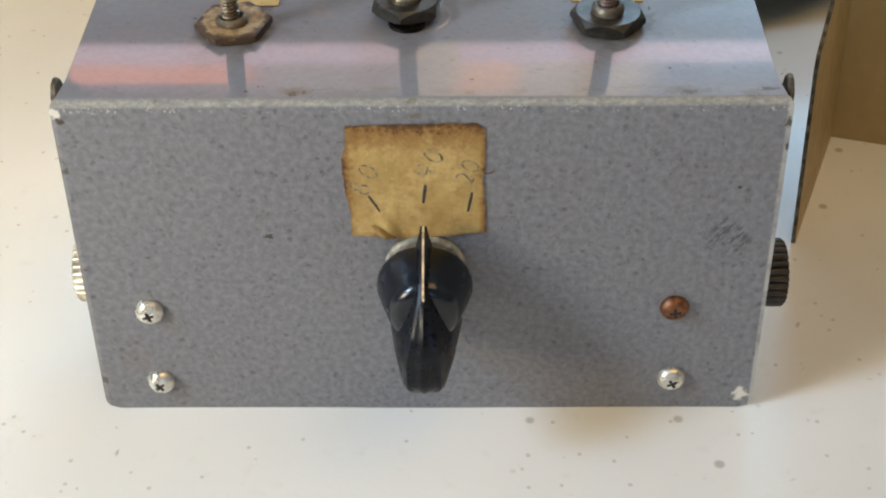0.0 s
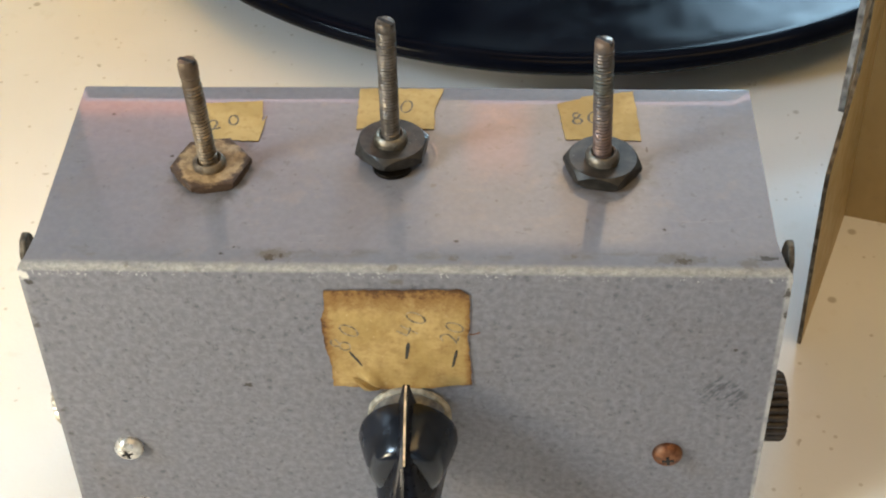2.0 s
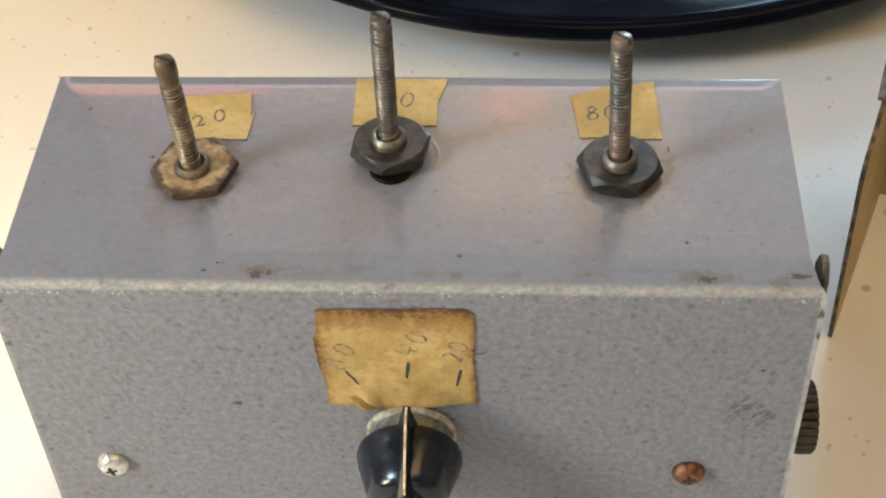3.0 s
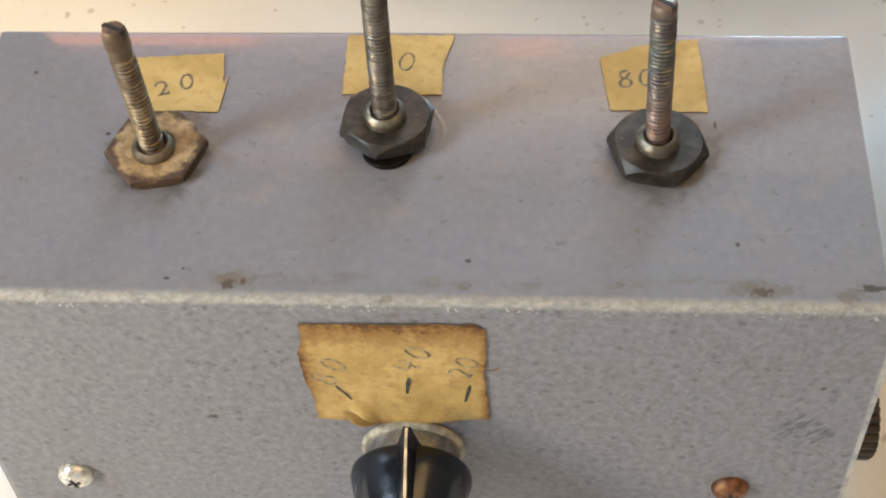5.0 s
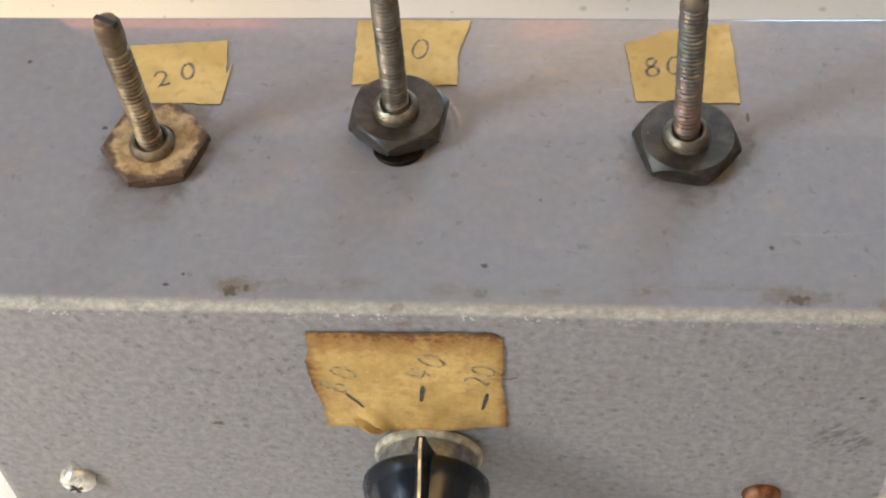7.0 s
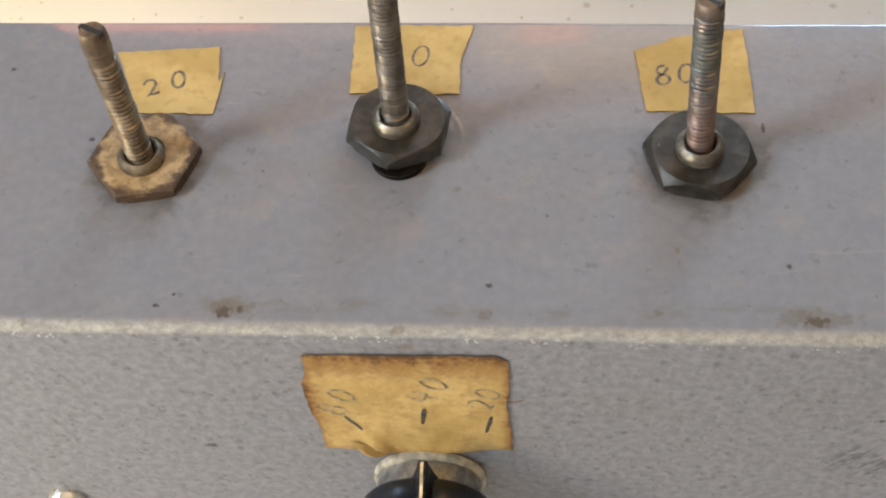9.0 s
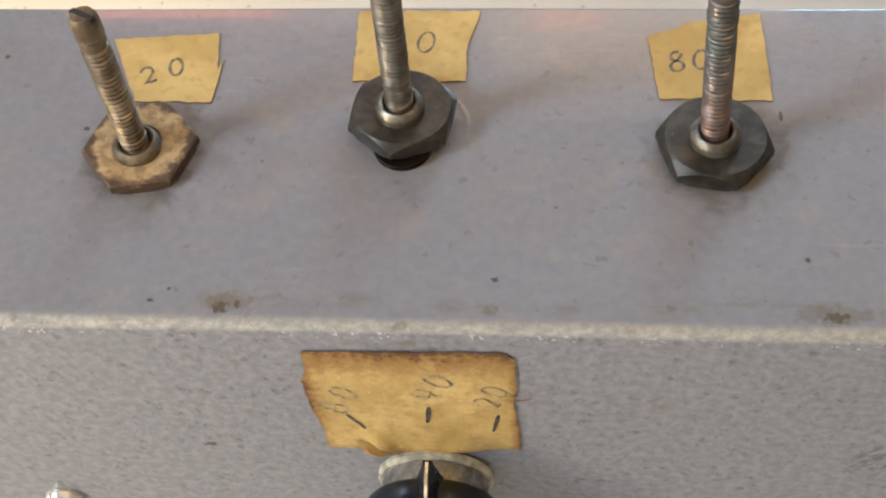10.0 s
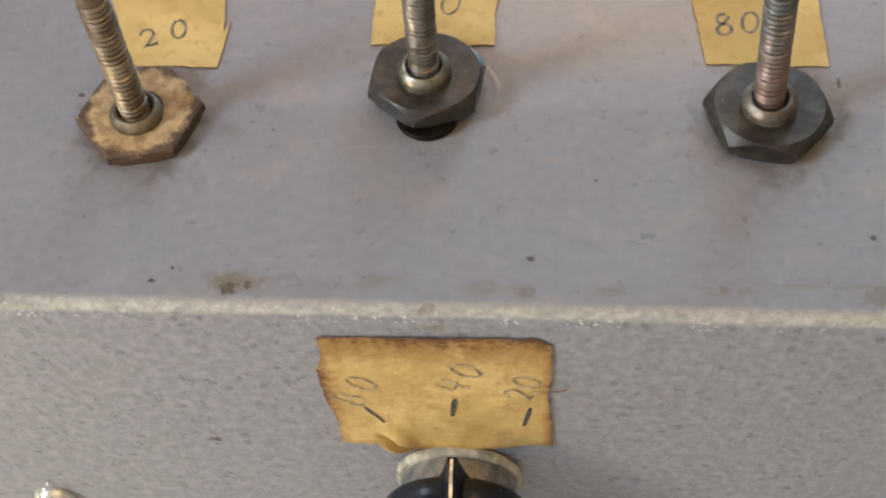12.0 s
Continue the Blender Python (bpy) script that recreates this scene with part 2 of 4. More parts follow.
def make_dark_nut():
    g = Graph("blackened_steel_nut", 0.4, 0.55)
    c = g.mix(g.ramp(g.noise(350, 4), 0.35, 0.7), (0.028, 0.026, 0.022), (0.068, 0.060, 0.050))
    c = g.mix(g.ramp(g.noise(1500, 2), 0.74, 0.78), c, (0.5, 0.49, 0.46))
    g.bump(g.noise(900, 3), 0.2, 0.0002)
    return g.done(c, g.ramp(g.noise(300, 3), 0.3, 0.7, 0.34, 0.5))


def make_paper(name, edge_brown):
    g = Graph(name, 0.75)
    c = g.mix(g.ramp(g.noise(120, 4), 0.35, 0.7), (0.43, 0.295, 0.105), (0.55, 0.39, 0.16))
    c = g.mix(g.ramp(g.noise(520, 4), 0.5, 0.75, 0, 0.45), c, (0.33, 0.2, 0.06))
    if edge_brown:
        c = g.mix(g.ramp(g.noise(150, 5, None, 0.7), 0.5, 0.66, 0, 0.4), c, (0.29, 0.165, 0.05))
        c = g.mix(g.ramp(g.noise(1100, 3, (1.5, 1, 0.5)), 0.66, 0.74, 0, 0.5), c, (0.66, 0.52, 0.27))
        at = g.n.new("ShaderNodeVertexColor")
        at.layer_name = "age"
        ragged = g.math("ADD", at.outputs["Color"], g.math("MULTIPLY", g.math("SUBTRACT", g.noise(220, 5, None, 0.65), 0.5), 1.0))
        ragged = g.math("ADD", ragged, g.math("MULTIPLY", g.math("SUBTRACT", g.noise(900, 4, None, 0.7), 0.5), 0.7))
        c = g.mix(g.ramp(ragged, 0.22, 0.95, 0, 0.9), c, (0.23, 0.115, 0.035))
        c = g.mix(g.ramp(ragged, 0.80, 1.08, 0, 0.85), c, (0.07, 0.03, 0.012))
    g.bump(g.noise(700, 4), 0.3, 0.0003)
    g.b.inputs["Specular IOR Level"].default_value = 0.25
    return g.done(c)


def make_plain(name, colour, rough=0.5, metal=0.0, vary=0.25, scale=300):
    g = Graph(name, rough, metal)
    a = tuple(v * (1 - vary) for v in colour)
    b = tuple(min(1, v * (1 + vary)) for v in colour)
    return g.done(g.mix(g.ramp(g.noise(scale, 4), 0.35, 0.68), a, b), g.ramp(g.noise(scale * 1.7, 3), 0.3, 0.7, max(0.03, rough - 0.06), rough + 0.08))


def make_sheet():
    """Pale sheet metal with a dull golden lacquer on one side."""
    g = Graph("gold_lacquered_sheet", 0.45, 0.35)
    c = g.mix(g.ramp(g.noise(40, 4, (1, 1, 0.5)), 0.3, 0.75), (0.36, 0.255, 0.105), (0.47, 0.35, 0.165))
    c = g.mix(g.ramp(g.noise(420, 3), 0.55, 0.75, 0, 0.25), c, (0.3, 0.22, 0.12))
    g.bump(g.noise(60, 2), 0.1, 0.001)
    return g.done(c, g.ramp(g.noise(200, 3), 0.3, 0.7, 0.4, 0.55))


NUTS = [(-0.0426, 0.0295), (-0.0042, 0.0347), (0.0405, 0.0308)]
MARKS = [((-0.0349, 0, 0.0527), 0.0007, (0.6, 1, 1)), ((-0.0271, 0.0031, 0.0885), 0.0009, (0.7, 1, 1)), ((-0.0249, 0.0036, 0.0885), 0.0006, (1, 1, 1)),
         ((-0.0520, 0.0339, 0.0885), 0.0005, (1, 1, 1)), ((0.0103, 0.0082, 0.0885), 0.00045, (1, 1, 1)), ((0.0555, 0.0032, 0.0885), 0.0010, (0.5, 1.3, 1)),
         ((-0.0347, 0.0059, 0.0885), 0.0003, (1, 1, 1)), ((0.0504, 0.0370, 0.0885), 0.0006, (2, 0.7, 1)), ((0.067, 0.0008, 0.0868), 0.0009, (1, 1, 1)),
         ((0.0764, 0.0, 0.0828), 0.0008, (1, 1, 0.6)), ((0.0769, 0.0, 0.0768), 0.0008, (1.4, 1, 0.6)), ((-0.0762, 0.0, 0.0838), 0.0010, (1, 1, 1)),
         ((0.0722, 0.0042, 0.0885), 0.0011, (0.5, 1.4, 1)), ((0.0680, 0.0, 0.0659), 0.0005, (1, 1, 1)), ((-0.0675, 0.0479, 0.0885), 0.0004, (1, 1, 1)),
         ((0.0524, 0.0122, 0.0885), 0.0004, (1, 1, 1)), ((-0.0370, 0.0040, 0.0885), 0.00035, (0.7, 1, 1))]
BROWN_MARKS = [((-0.0023, 0.0008, 0.0880), 0.0011, (0.7, 1, 1)), ((0.0097, 0.0033, 0.0885), 0.0014, (1, 1, 1)), ((-0.0016, 0.0, 0.0848), 0.0015, (0.7, 1, 1.3)),
               ((0.0050, 0.0249, 0.0885), 0.0010, (1, 1, 1)), ((0.0338, 0.0041, 0.0885), 0.0009, (0.7, 1, 1)), ((-0.056, 0.0012, 0.0878), 0.0009, (0.7, 1, 1)),
               ((-0.0712, 0.0012, 0.0875), 0.001, (1, 1, 1)), ((0.0685, 0.0025, 0.0885), 0.0022, (0.6, 1, 1)), ((0.0368, 0.0147, 0.0885), 0.0008, (1, 1, 1)),
               ((0.0555, 0.0036, 0.0885), 0.0034, (0.4, 1.4, 1)), ((-0.0262, 0.0038, 0.0885), 0.0030, (0.5, 1.2, 1))]
RUB = (0.0672, 0.0, 0.0522)
CHIPS = [((0.0755, 0.0, 0.0029), 0.0019, (1, 1, 0.8)), ((-0.0772, 0.0, 0.0858), 0.0013, (1, 1, 1))]

WHITE_TABLE = make_table_white()
PAINT = make_box_paint()
BARE = make_bare_metal("bare_aluminium_edge", (0.4, 0.39, 0.37), (0.72, 0.71, 0.68), 0.42, 0.5)
STEEL = make_bare_metal("nickel_screw", (0.62, 0.59, 0.52), (0.85, 0.82, 0.74), 0.3, 0.3)
RUST_HEAD = make_bare_metal("rusty_screw", (0.13, 0.05, 0.025), (0.3, 0.14, 0.07), 0.5, 0.5)
BUSHES = [make_bare_metal("brown_brass_bushing", (0.10, 0.075, 0.05), (0.22, 0.175, 0.12), 0.55, 0.8),
          make_bare_metal("nickel_bushing", (0.13, 0.115, 0.088), (0.30, 0.265, 0.205), 0.46, 0.7),
          make_bare_metal("grey_nickel_bushing", (0.13, 0.115, 0.095), (0.28, 0.25, 0.205), 0.52, 0.7)]
RODS = [make_rod("brown_brass_rod", (0.11, 0.078, 0.048), (0.29, 0.225, 0.15), (0.075, 0.045, 0.024)),
        make_rod("grey_steel_rod", (0.078, 0.068, 0.056), (0.19, 0.165, 0.138), (0.10, 0.07, 0.047)),
make_copper_rod()]
RUSTY_NUT = make_rusty_nut()
DARK_NUT = make_dark_nut()
PAPER_TAG = make_paper("yellowed_paper", False)
PAPER_RIM = make_plain("brown_paper_rim", (0.2, 0.11, 0.035), 0.8, 0, 0.4, 600)
PAPER_LABEL = make_paper("browned_paper", True)
PENCIL = make_plain("pencil_grey", (0.15, 0.12, 0.075), 0.6, 0, 0.5, 900)
FAINT = make_plain("faint_pencil", (0.29, 0.22, 0.12), 0.6, 0, 0.5, 900)
INK = make_plain("dark_pencil", (0.05, 0.048, 0.04), 0.6, 0, 0.5, 900)
BLACK_PLASTIC = make_plain("black_bakelite", (0.005, 0.008, 0.014), 0.2, 0, 0.3, 200)
DULL_BLACK = make_plain("worn_black_bakelite", (0.005, 0.006, 0.010), 0.3, 0, 0.5, 350)
POINTER_WHITE = make_plain("cream_indicator_paint", (0.62, 0.47, 0.3), 0.6, 0, 0.4, 700)
RING_WHITE = make_plain("grimy_white_washer", (0.28, 0.265, 0.215), 0.55, 0, 0.4, 420)
SKIRT_METAL = make_bare_metal("scuffed_collar", (0.25, 0.25, 0.25), (0.5, 0.5, 0.49), 0.42, 0.9)
DULL_BLACK.node_tree.nodes["Principled BSDF"].inputs["Specular IOR Level"].default_value = 0.22
KNURL_BROWN = make_plain("brown_bakelite", (0.032, 0.022, 0.015), 0.5, 0, 0.5, 400)
KNURL_BRASS = make_bare_metal("dull_pale_brass", (0.46, 0.41, 0.31), (0.68, 0.63, 0.52), 0.45, 0.6)
GLOSS_BLACK = make_plain("black_glaze", (0.003, 0.004, 0.008), 0.16, 0, 0.2, 30)
GLOSS_BLACK.node_tree.nodes["Principled BSDF"].inputs["Specular IOR Level"].default_value = 0.045
SHEET = make_sheet()
DARK_EDGE = make_bare_metal("dirty_cut_edge", (0.07, 0.058, 0.042), (0.22, 0.19, 0.15), 0.5, 0.7)
WALL_PAINT = make_plain("warm_wall_paint", (0.4, 0.38, 0.36), 0.8, 0, 0.05, 8)
CEILING_PAINT = make_plain("white_ceiling_paint", (0.75, 0.72, 0.66), 0.85, 0, 0.04, 8)
FLOOR_WOOD = make_plain("brown_floor", (0.22, 0.14, 0.08), 0.5, 0, 0.3, 12)
FRAME_WHITE = make_plain("white_window_paint", (0.75, 0.74, 0.7), 0.4, 0, 0.05, 20)


# ---------- mesh helpers ----------
def obj(name, bm, materials, parent=None, label="", smooth=False):
    bmesh.ops.recalc_face_normals(bm, faces=bm.faces)
    me = bpy.data.meshes.new(name)
    bm.to_mesh(me)
    bm.free()
    for m in (materials if isinstance(materials, (list, tuple)) else [materials]):
        me.materials.append(m)
    if smooth:
        for p in me.polygons:
            p.use_smooth = True
        me.set_sharp_from_angle(angle=radians(smooth if smooth is not True else 40))
    ob = new(name, me)
    if parent is not None:
        ob.parent = parent
    if label:
        ob["label"] = label
    return ob


part = obj


def thing(name, at=(0, 0, 0)):
    e = new(name)
    e.empty_display_size = 0.02
    e.location = at
    return e


def cuboid(bm, lo, hi, bevel=0.0, segments=2):
    m = Matrix.LocRotScale([(a + b) / 2 for a, b in zip(lo, hi)], None, [b - a for a, b in zip(lo, hi)])
    vs = bmesh.ops.create_cube(bm, size=1, matrix=m)["verts"]
    if bevel:
        es = list({e for v in vs for e in v.link_edges})
        bmesh.ops.bevel(bm, geom=es, offset=bevel, segments=segments, affect="EDGES", profile=0.5)


def lathe(bm, profile, steps=48, m=None, shape=None, mat_index=0):
    """Turn a profile of (radius, height) about z; shape(angle, radius, height) may give another radius."""
    m = m or Matrix()
    rings = []
    for r, h in profile:
        ring = []
        for k in range(steps):
            a = 2 * math.pi * k / steps
            q = shape(a, r, h) if shape else r
            ring.append(bm.verts.new(m @ Vector((q * math.cos(a), q * math.sin(a), h))))
        rings.append(ring)
    for lo, hi in zip(rings, rings[1:]):
        for k in range(steps):
            f = bm.faces.new((lo[k], lo[(k + 1) % steps], hi[(k + 1) % steps], hi[k]))
            f.material_index = mat_index
    if profile[0] == profile[-1]:
        return
    if profile[0][0] > 1e-6:
        bm.faces.new(rings[0][::-1]).material_index = mat_index
    if profile[-1][0] > 1e-6:
        bm.faces.new(rings[-1]).material_index = mat_index


def prism(bm, outline, m, depth):
    """A flat outline (x, y) pushed up by depth along z, placed by m."""
    lo = [bm.verts.new(m @ Vector((x, y, 0))) for x, y in outline]
    hi = [bm.verts.new(m @ Vector((x, y, depth))) for x, y in outline]
    n = len(outline)
    bm.faces.new(lo[::-1])
    bm.faces.new(hi)
    for k in range(n):
        bm.faces.new((lo[k], lo[(k + 1) % n], hi[(k + 1) % n], hi[k]))


def ragged(points, step, amount, seed):
    """An outline cut into short steps, with each new point pushed about a little."""
    rnd = random.Random(seed)
    out = []
    for k, a in enumerate(points):
        b = points[(k + 1) % len(points)]
        n = max(1, int(math.hypot(b[0] - a[0], b[1] - a[1]) / step))
        for i in range(n):
            t = i / n
            j = amount if i else amount * 0.3
            out.append((a[0] + (b[0] - a[0]) * t + rnd.uniform(-j, j), a[1] + (b[1] - a[1]) * t + rnd.uniform(-j, j)))
    return out


TABLE = -0.0019


# ---------- room ----------
def wall_with_hole(name, axis, at, span, z0, z1, hole=None, thick=0.12):
    """A wall in the plane axis = at (thick goes outwards), over span along the other axis, with one opening."""
    bm = bmesh.new()
    s0, s1 = span
    out = math.copysign(thick, at)

    def block(a0, a1, b0, b1):
        if axis == "x":
            cuboid(bm, (min(at, at + out), a0, b0), (max(at, at + out), a1, b1))
        else:
            cuboid(bm, (a0, min(at, at + out), b0), (a1, max(at, at + out), b1))
    if hole:
        h0, h1, v0, v1 = hole
        block(s0, h0, z0, z1)
        block(h1, s1, z0, z1)
        block(h0, h1, z0, v0)
        block(h0, h1, v1, z1)
    else:
        block(s0, s1, z0, z1)
    return tagged(obj(name, bm, WALL_PAINT), "warm cream painted room wall", "wall", kind="structure")


# unseen side wall; its sill steps up to shade the table's back left
bm = bmesh.new()
for lo, hi in (((-0.58, -1.7, -0.75), (-0.52, -0.62, 2.1)), ((-0.58, -0.62, -0.75), (-0.52, -0.13, 0.0)), ((-0.58, -0.13, -0.75), (-0.52, 0.75, 0.47)), ((-0.58, 0.75, -0.75), (-0.52, 2.45, 2.1)), ((-0.58, -0.62, 1.35), (-0.52, 0.75, 2.1))):
    cuboid(bm, lo, hi)
tagged(obj("west_shade_wall", bm, WALL_PAINT), "unseen painted side wall, its stepped sill added to block the side light", "wall", kind="structure")
wall_with_hole("wall_east", "x", 1.7, (-1.7, 2.45), -0.75, 2.1)
# openings in these two walls are made up to suit the blue fills
wall_with_hole("wall_south", "y", -1.7, (-0.58, 1.82), -0.75, 2.1, (-0.47, 0.77, 0.48, 1.22))
wall_with_hole("wall_north", "y", 2.45, (-0.58, 1.82), -0.75, 2.1, (0.28, 1.12, 0.45, 1.25))
bm = bmesh.new()
cuboid(bm, (-0.58, -1.82, -0.85), (1.82, 2.57, -0.75))
tagged(obj("floor", bm, FLOOR_WOOD), "brown wooden room floor below the table", "floor", kind="structure")
bm = bmesh.new()
cuboid(bm, (-0.58, -1.82, 2.1), (1.82, 2.57, 2.2))
tagged(obj("ceiling", bm, CEILING_PAINT), "white painted room ceiling", "ceiling", kind="structure")


def make_opening_glow():
    m, n, l, b = mat("pale_blue_glow")
    e = n.new("ShaderNodeEmission")
    e.inputs["Color"].default_value, e.inputs["Strength"].default_value = (0.62, 0.8, 1.0, 1), 0.8
    l.new(e.outputs[0], n["Material Output"].inputs["Surface"])
    return m


OPENING_GLOW = make_opening_glow()
# unseen glowing sheets behind the made-up openings
for y in (2.66, -1.92):
    bm = bmesh.new()
    cuboid(bm, (-0.56, y - 0.01, 0.3), (1.7, y + 0.01, 2.08))
    tagged(obj("backdrop", bm, OPENING_GLOW), "unseen pale blue glow outside a made-up wall opening", "backdrop", kind="structure")

# ---------- table ----------
bm = bmesh.new()
cuboid(bm, (-0.50, -0.55, -0.035), (0.95, 0.95, TABLE), 0.004)
table = thing("table")
tagged(table, "white speckled laminate table top", "table", kind="structure")
part("tabletop", bm, WHITE_TABLE, table)
for x in (-0.44, 0.87):
    for y in (-0.47, 0.87):
        bm = bmesh.new()
        cuboid(bm, (x - 0.025, y - 0.025, -0.75), (x + 0.025, y + 0.025, -0.035), 0.004)
        part("leg", bm, FRAME_WHITE, table)

# ---------- the grey metal box ----------
H, D, TH = 0.0885, 0.0585, 0.0011
EDGE = {-1: (-0.0799, -0.0779, -0.0760), 1: (0.0785, 0.0769, 0.0746)}     # front foot, front top, top panel
box = thing("control_box")
tagged(box, "worn grey hammer-painted metal control box with three threaded shafts", "control box")


def bent_sheet():
    """Front, top and back in one bent sheet; the front flares a touch towards its foot."""
    bm = bmesh.new()
    r = 0.0020
    prof = [(0.0, TABLE + q) for q in (0.0, 0.0008, 0.0018, 0.0032)]
    prof += [(0.0, TABLE + 0.0032 + (H - r - TABLE - 0.0032) * k / 12) for k in range(1, 13)]
    prof += [(r - r * math.cos(a), H - r + r * math.sin(a)) for a in (math.pi / 2 * k / 7 for k in range(1, 8))]
    q = 0.0007
    prof += [(r + (D - q - r) * k / 8, H) for k in range(1, 9)]
    prof += [(D - q + q * math.sin(a), H - q + q * math.cos(a)) for a in (math.pi / 2 * k / 5 for k in range(1, 6))]
    prof += [(D, TABLE)]
    cols = 40
    grid = []
    for k, (y, z) in enumerate(prof):
        ends = []
        for side in (-1, 1):
            foot, high, top = EDGE[side]
            x = foot + (high - foot) * min(1.0, z / (H - r)) if y < 0.0001 else high + (top - high) * min(1.0, y / 0.0035)
            if y < 0.0001 and z < TABLE + 0.0033:
                c = TABLE + 0.0032 - z
                x -= side * (0.0032 - math.sqrt(max(0.0, 0.0032 ** 2 - c ** 2)))
            if y > D - q * 0.9 and z > H - q:
                x -= side * 0.0006
            ends.append(x)
        grid.append([bm.verts.new((ends[0] + (ends[1] - ends[0]) * i / cols, y + 0.00012 * math.sin(9 * i / cols + z * 40), z)) for i in range(cols + 1)])
    for a, b in zip(grid, grid[1:]):
        for i in range(cols):
            bm.faces.new((a[i], a[i + 1], b[i + 1], b[i]))
    bmesh.ops.recalc_face_normals(bm, faces=bm.faces)
    out = bm.faces[:]
    mid = [f for f in out if f.calc_center_median().z > H - 0.0001]
    if mid and mid[0].normal.z < 0:
        bmesh.ops.reverse_faces(bm, faces=out)
    outer = set(bm.verts)
    extra = bmesh.ops.solidify(bm, geom=bm.faces[:], thickness=TH)
    for f in bm.faces:
        if abs(f.normal.x) > 0.8:
            f.material_index = 1
    return bm


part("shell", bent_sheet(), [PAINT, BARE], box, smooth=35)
for s in (-1, 1):
    bm = bmesh.new()
    lo, hi = sorted((EDGE[s][2] - s * 0.0012, EDGE[s][2] - s * 0.0022))
    cuboid(bm, (lo, 0.0013, TABLE), (hi, D - 0.0013, H - 0.0013))
    part("side_panel", bm, PAINT, box)
    # small bent corner tab beside the bend
    bm = bmesh.new()
    pts = [(0.0040, 0.0815), (0.0115, 0.0815), (0.0118, 0.0845), (0.0105, 0.0876), (0.0088, 0.0893), (0.0066, 0.0891), (0.0046, 0.0868)]
    m = Matrix(((0, 0, 1, 0), (1, 0, 0, 0), (0, 1, 0, 0), (0, 0, 0, 1)))
    prism(bm, pts, Matrix.Translation((EDGE[s][1] + s * 0.0002 - 0.0006, 0.0, 0)) @ m, 0.0013)
    bmesh.ops.bevel(bm, geom=bm.edges[:], offset=0.0003, segments=1, affect="EDGES")
    part("corner_tab", bm, DARK_EDGE, box, "dark dirty bent corner tab")
bm = bmesh.new()
cuboid(bm, (EDGE[-1][2] + 0.0025, 0.0013, TABLE + 0.0003), (EDGE[1][2] - 0.0025, D - 0.0013, TABLE + 0.0013))
part("base_plate", bm, PAINT, box)

# side connectors
FRONT = Matrix(((1, 0, 0, 0), (0, 0, -1, 0), (0, 1, 0, 0), (0, 0, 0, 1)))     # local z looks to -y
SIDE = Matrix(((0, 0, 1, 0), (1, 0, 0, 0), (0, 1, 0, 0), (0, 0, 0, 1)))       # local z looks to +x


def knurled(a, r, h):
    return r + (0.0009 * abs(math.cos(13 * a)) ** 0.6 - 0.0003 if r > 0.0070 else 0.0)


bm = bmesh.new()
lathe(bm, [(0.0045, -0.004), (0.0045, 0.001), (0.0072, 0.001), (0.0078, 0.0018), (0.0078, 0.0080), (0.0072, 0.0088), (0.0036, 0.0088), (0.0036, 0.006)], 156, Matrix.Translation((0.0770, 0.0185, 0.0258)) @ SIDE, knurled)
part("thumb_nut", bm, KNURL_BROWN, box, "dark brown knurled thumb nut", 50)
bm = bmesh.new()
lathe(bm, [(0.0045, -0.004), (0.0045, 0.001), (0.0072, 0.001), (0.0078, 0.0018), (0.0078, 0.0092), (0.0072, 0.0100), (0.0036, 0.0100), (0.0036, 0.006)], 156, Matrix.Translation((-0.0755, 0.0190, 0.0275)) @ Matrix.Scale(-1, 4, (1, 0, 0)) @ SIDE, knurled)
part("thumb_nut", bm, KNURL_BRASS, box, "dull pale brass knurled thumb nut", 50)


# front screws
def screw(x, z, m, turn, label):
    bm = bmesh.new()
    R, hgt = 0.0034, 0.0023
    prof = [(R * 0.96, -0.0002), (R, 0.0003)] + [(R * math.cos(a) ** 0.8, 0.0003 + hgt * math.sin(a)) for a in (math.pi / 2 * k / 8 for k in range(1, 8))] + [(0.0, 0.0003 + hgt)]
    place = Matrix.Translation((x, 0.0, z)) @ FRONT
    lathe(bm, prof[:-1] + [(0.0003, 0.0003 + hgt)], 32, place)
    s = part("screw", bm, m, box, label, 50)
    # dark bars, slightly proud of the head, stand in for the shaded recess
    bm = bmesh.new()
    turned = place @ Matrix.Rotation(radians(turn), 4, "Z")
    for q in (0, 90):
        cross = turned @ Matrix.Rotation(radians(q), 4, "Z")
        prism(bm, [(-0.0013, -0.00034), (0.0013, -0.00034), (0.0013, 0.00034), (-0.0013, 0.00034)], cross @ Matrix.Translation((0, 0, 0.0015 + 0.00005 * (q > 0))), 0.00116)
    part("cross_recess", bm, RECESS_SHADE, s, "dark raised cross drawn for the shaded recess")


GROOVE = make_bare_metal("dark_thread_groove", (0.055, 0.045, 0.034), (0.12, 0.10, 0.078), 0.6, 0.4)
THREAD_DARK = make_bare_metal("near_black_thread", (0.006, 0.005, 0.004), (0.016, 0.012, 0.009), 0.4, 0.6)
RECESS_SHADE = make_plain("recess_shade_black", (0.015, 0.013, 0.011), 0.7, 0, 0.4, 800)
screw(-0.0648, 0.0305, STEEL, 18, "nickel cross-head screw")
screw(-0.0652, 0.0077, STEEL, 40, "nickel cross-head screw")
screw(0.0570, 0.0313, RUST_HEAD, 8, "rusty cross-head screw")
screw(0.0582, 0.0085, STEEL, 30, "nickel cross-head screw")


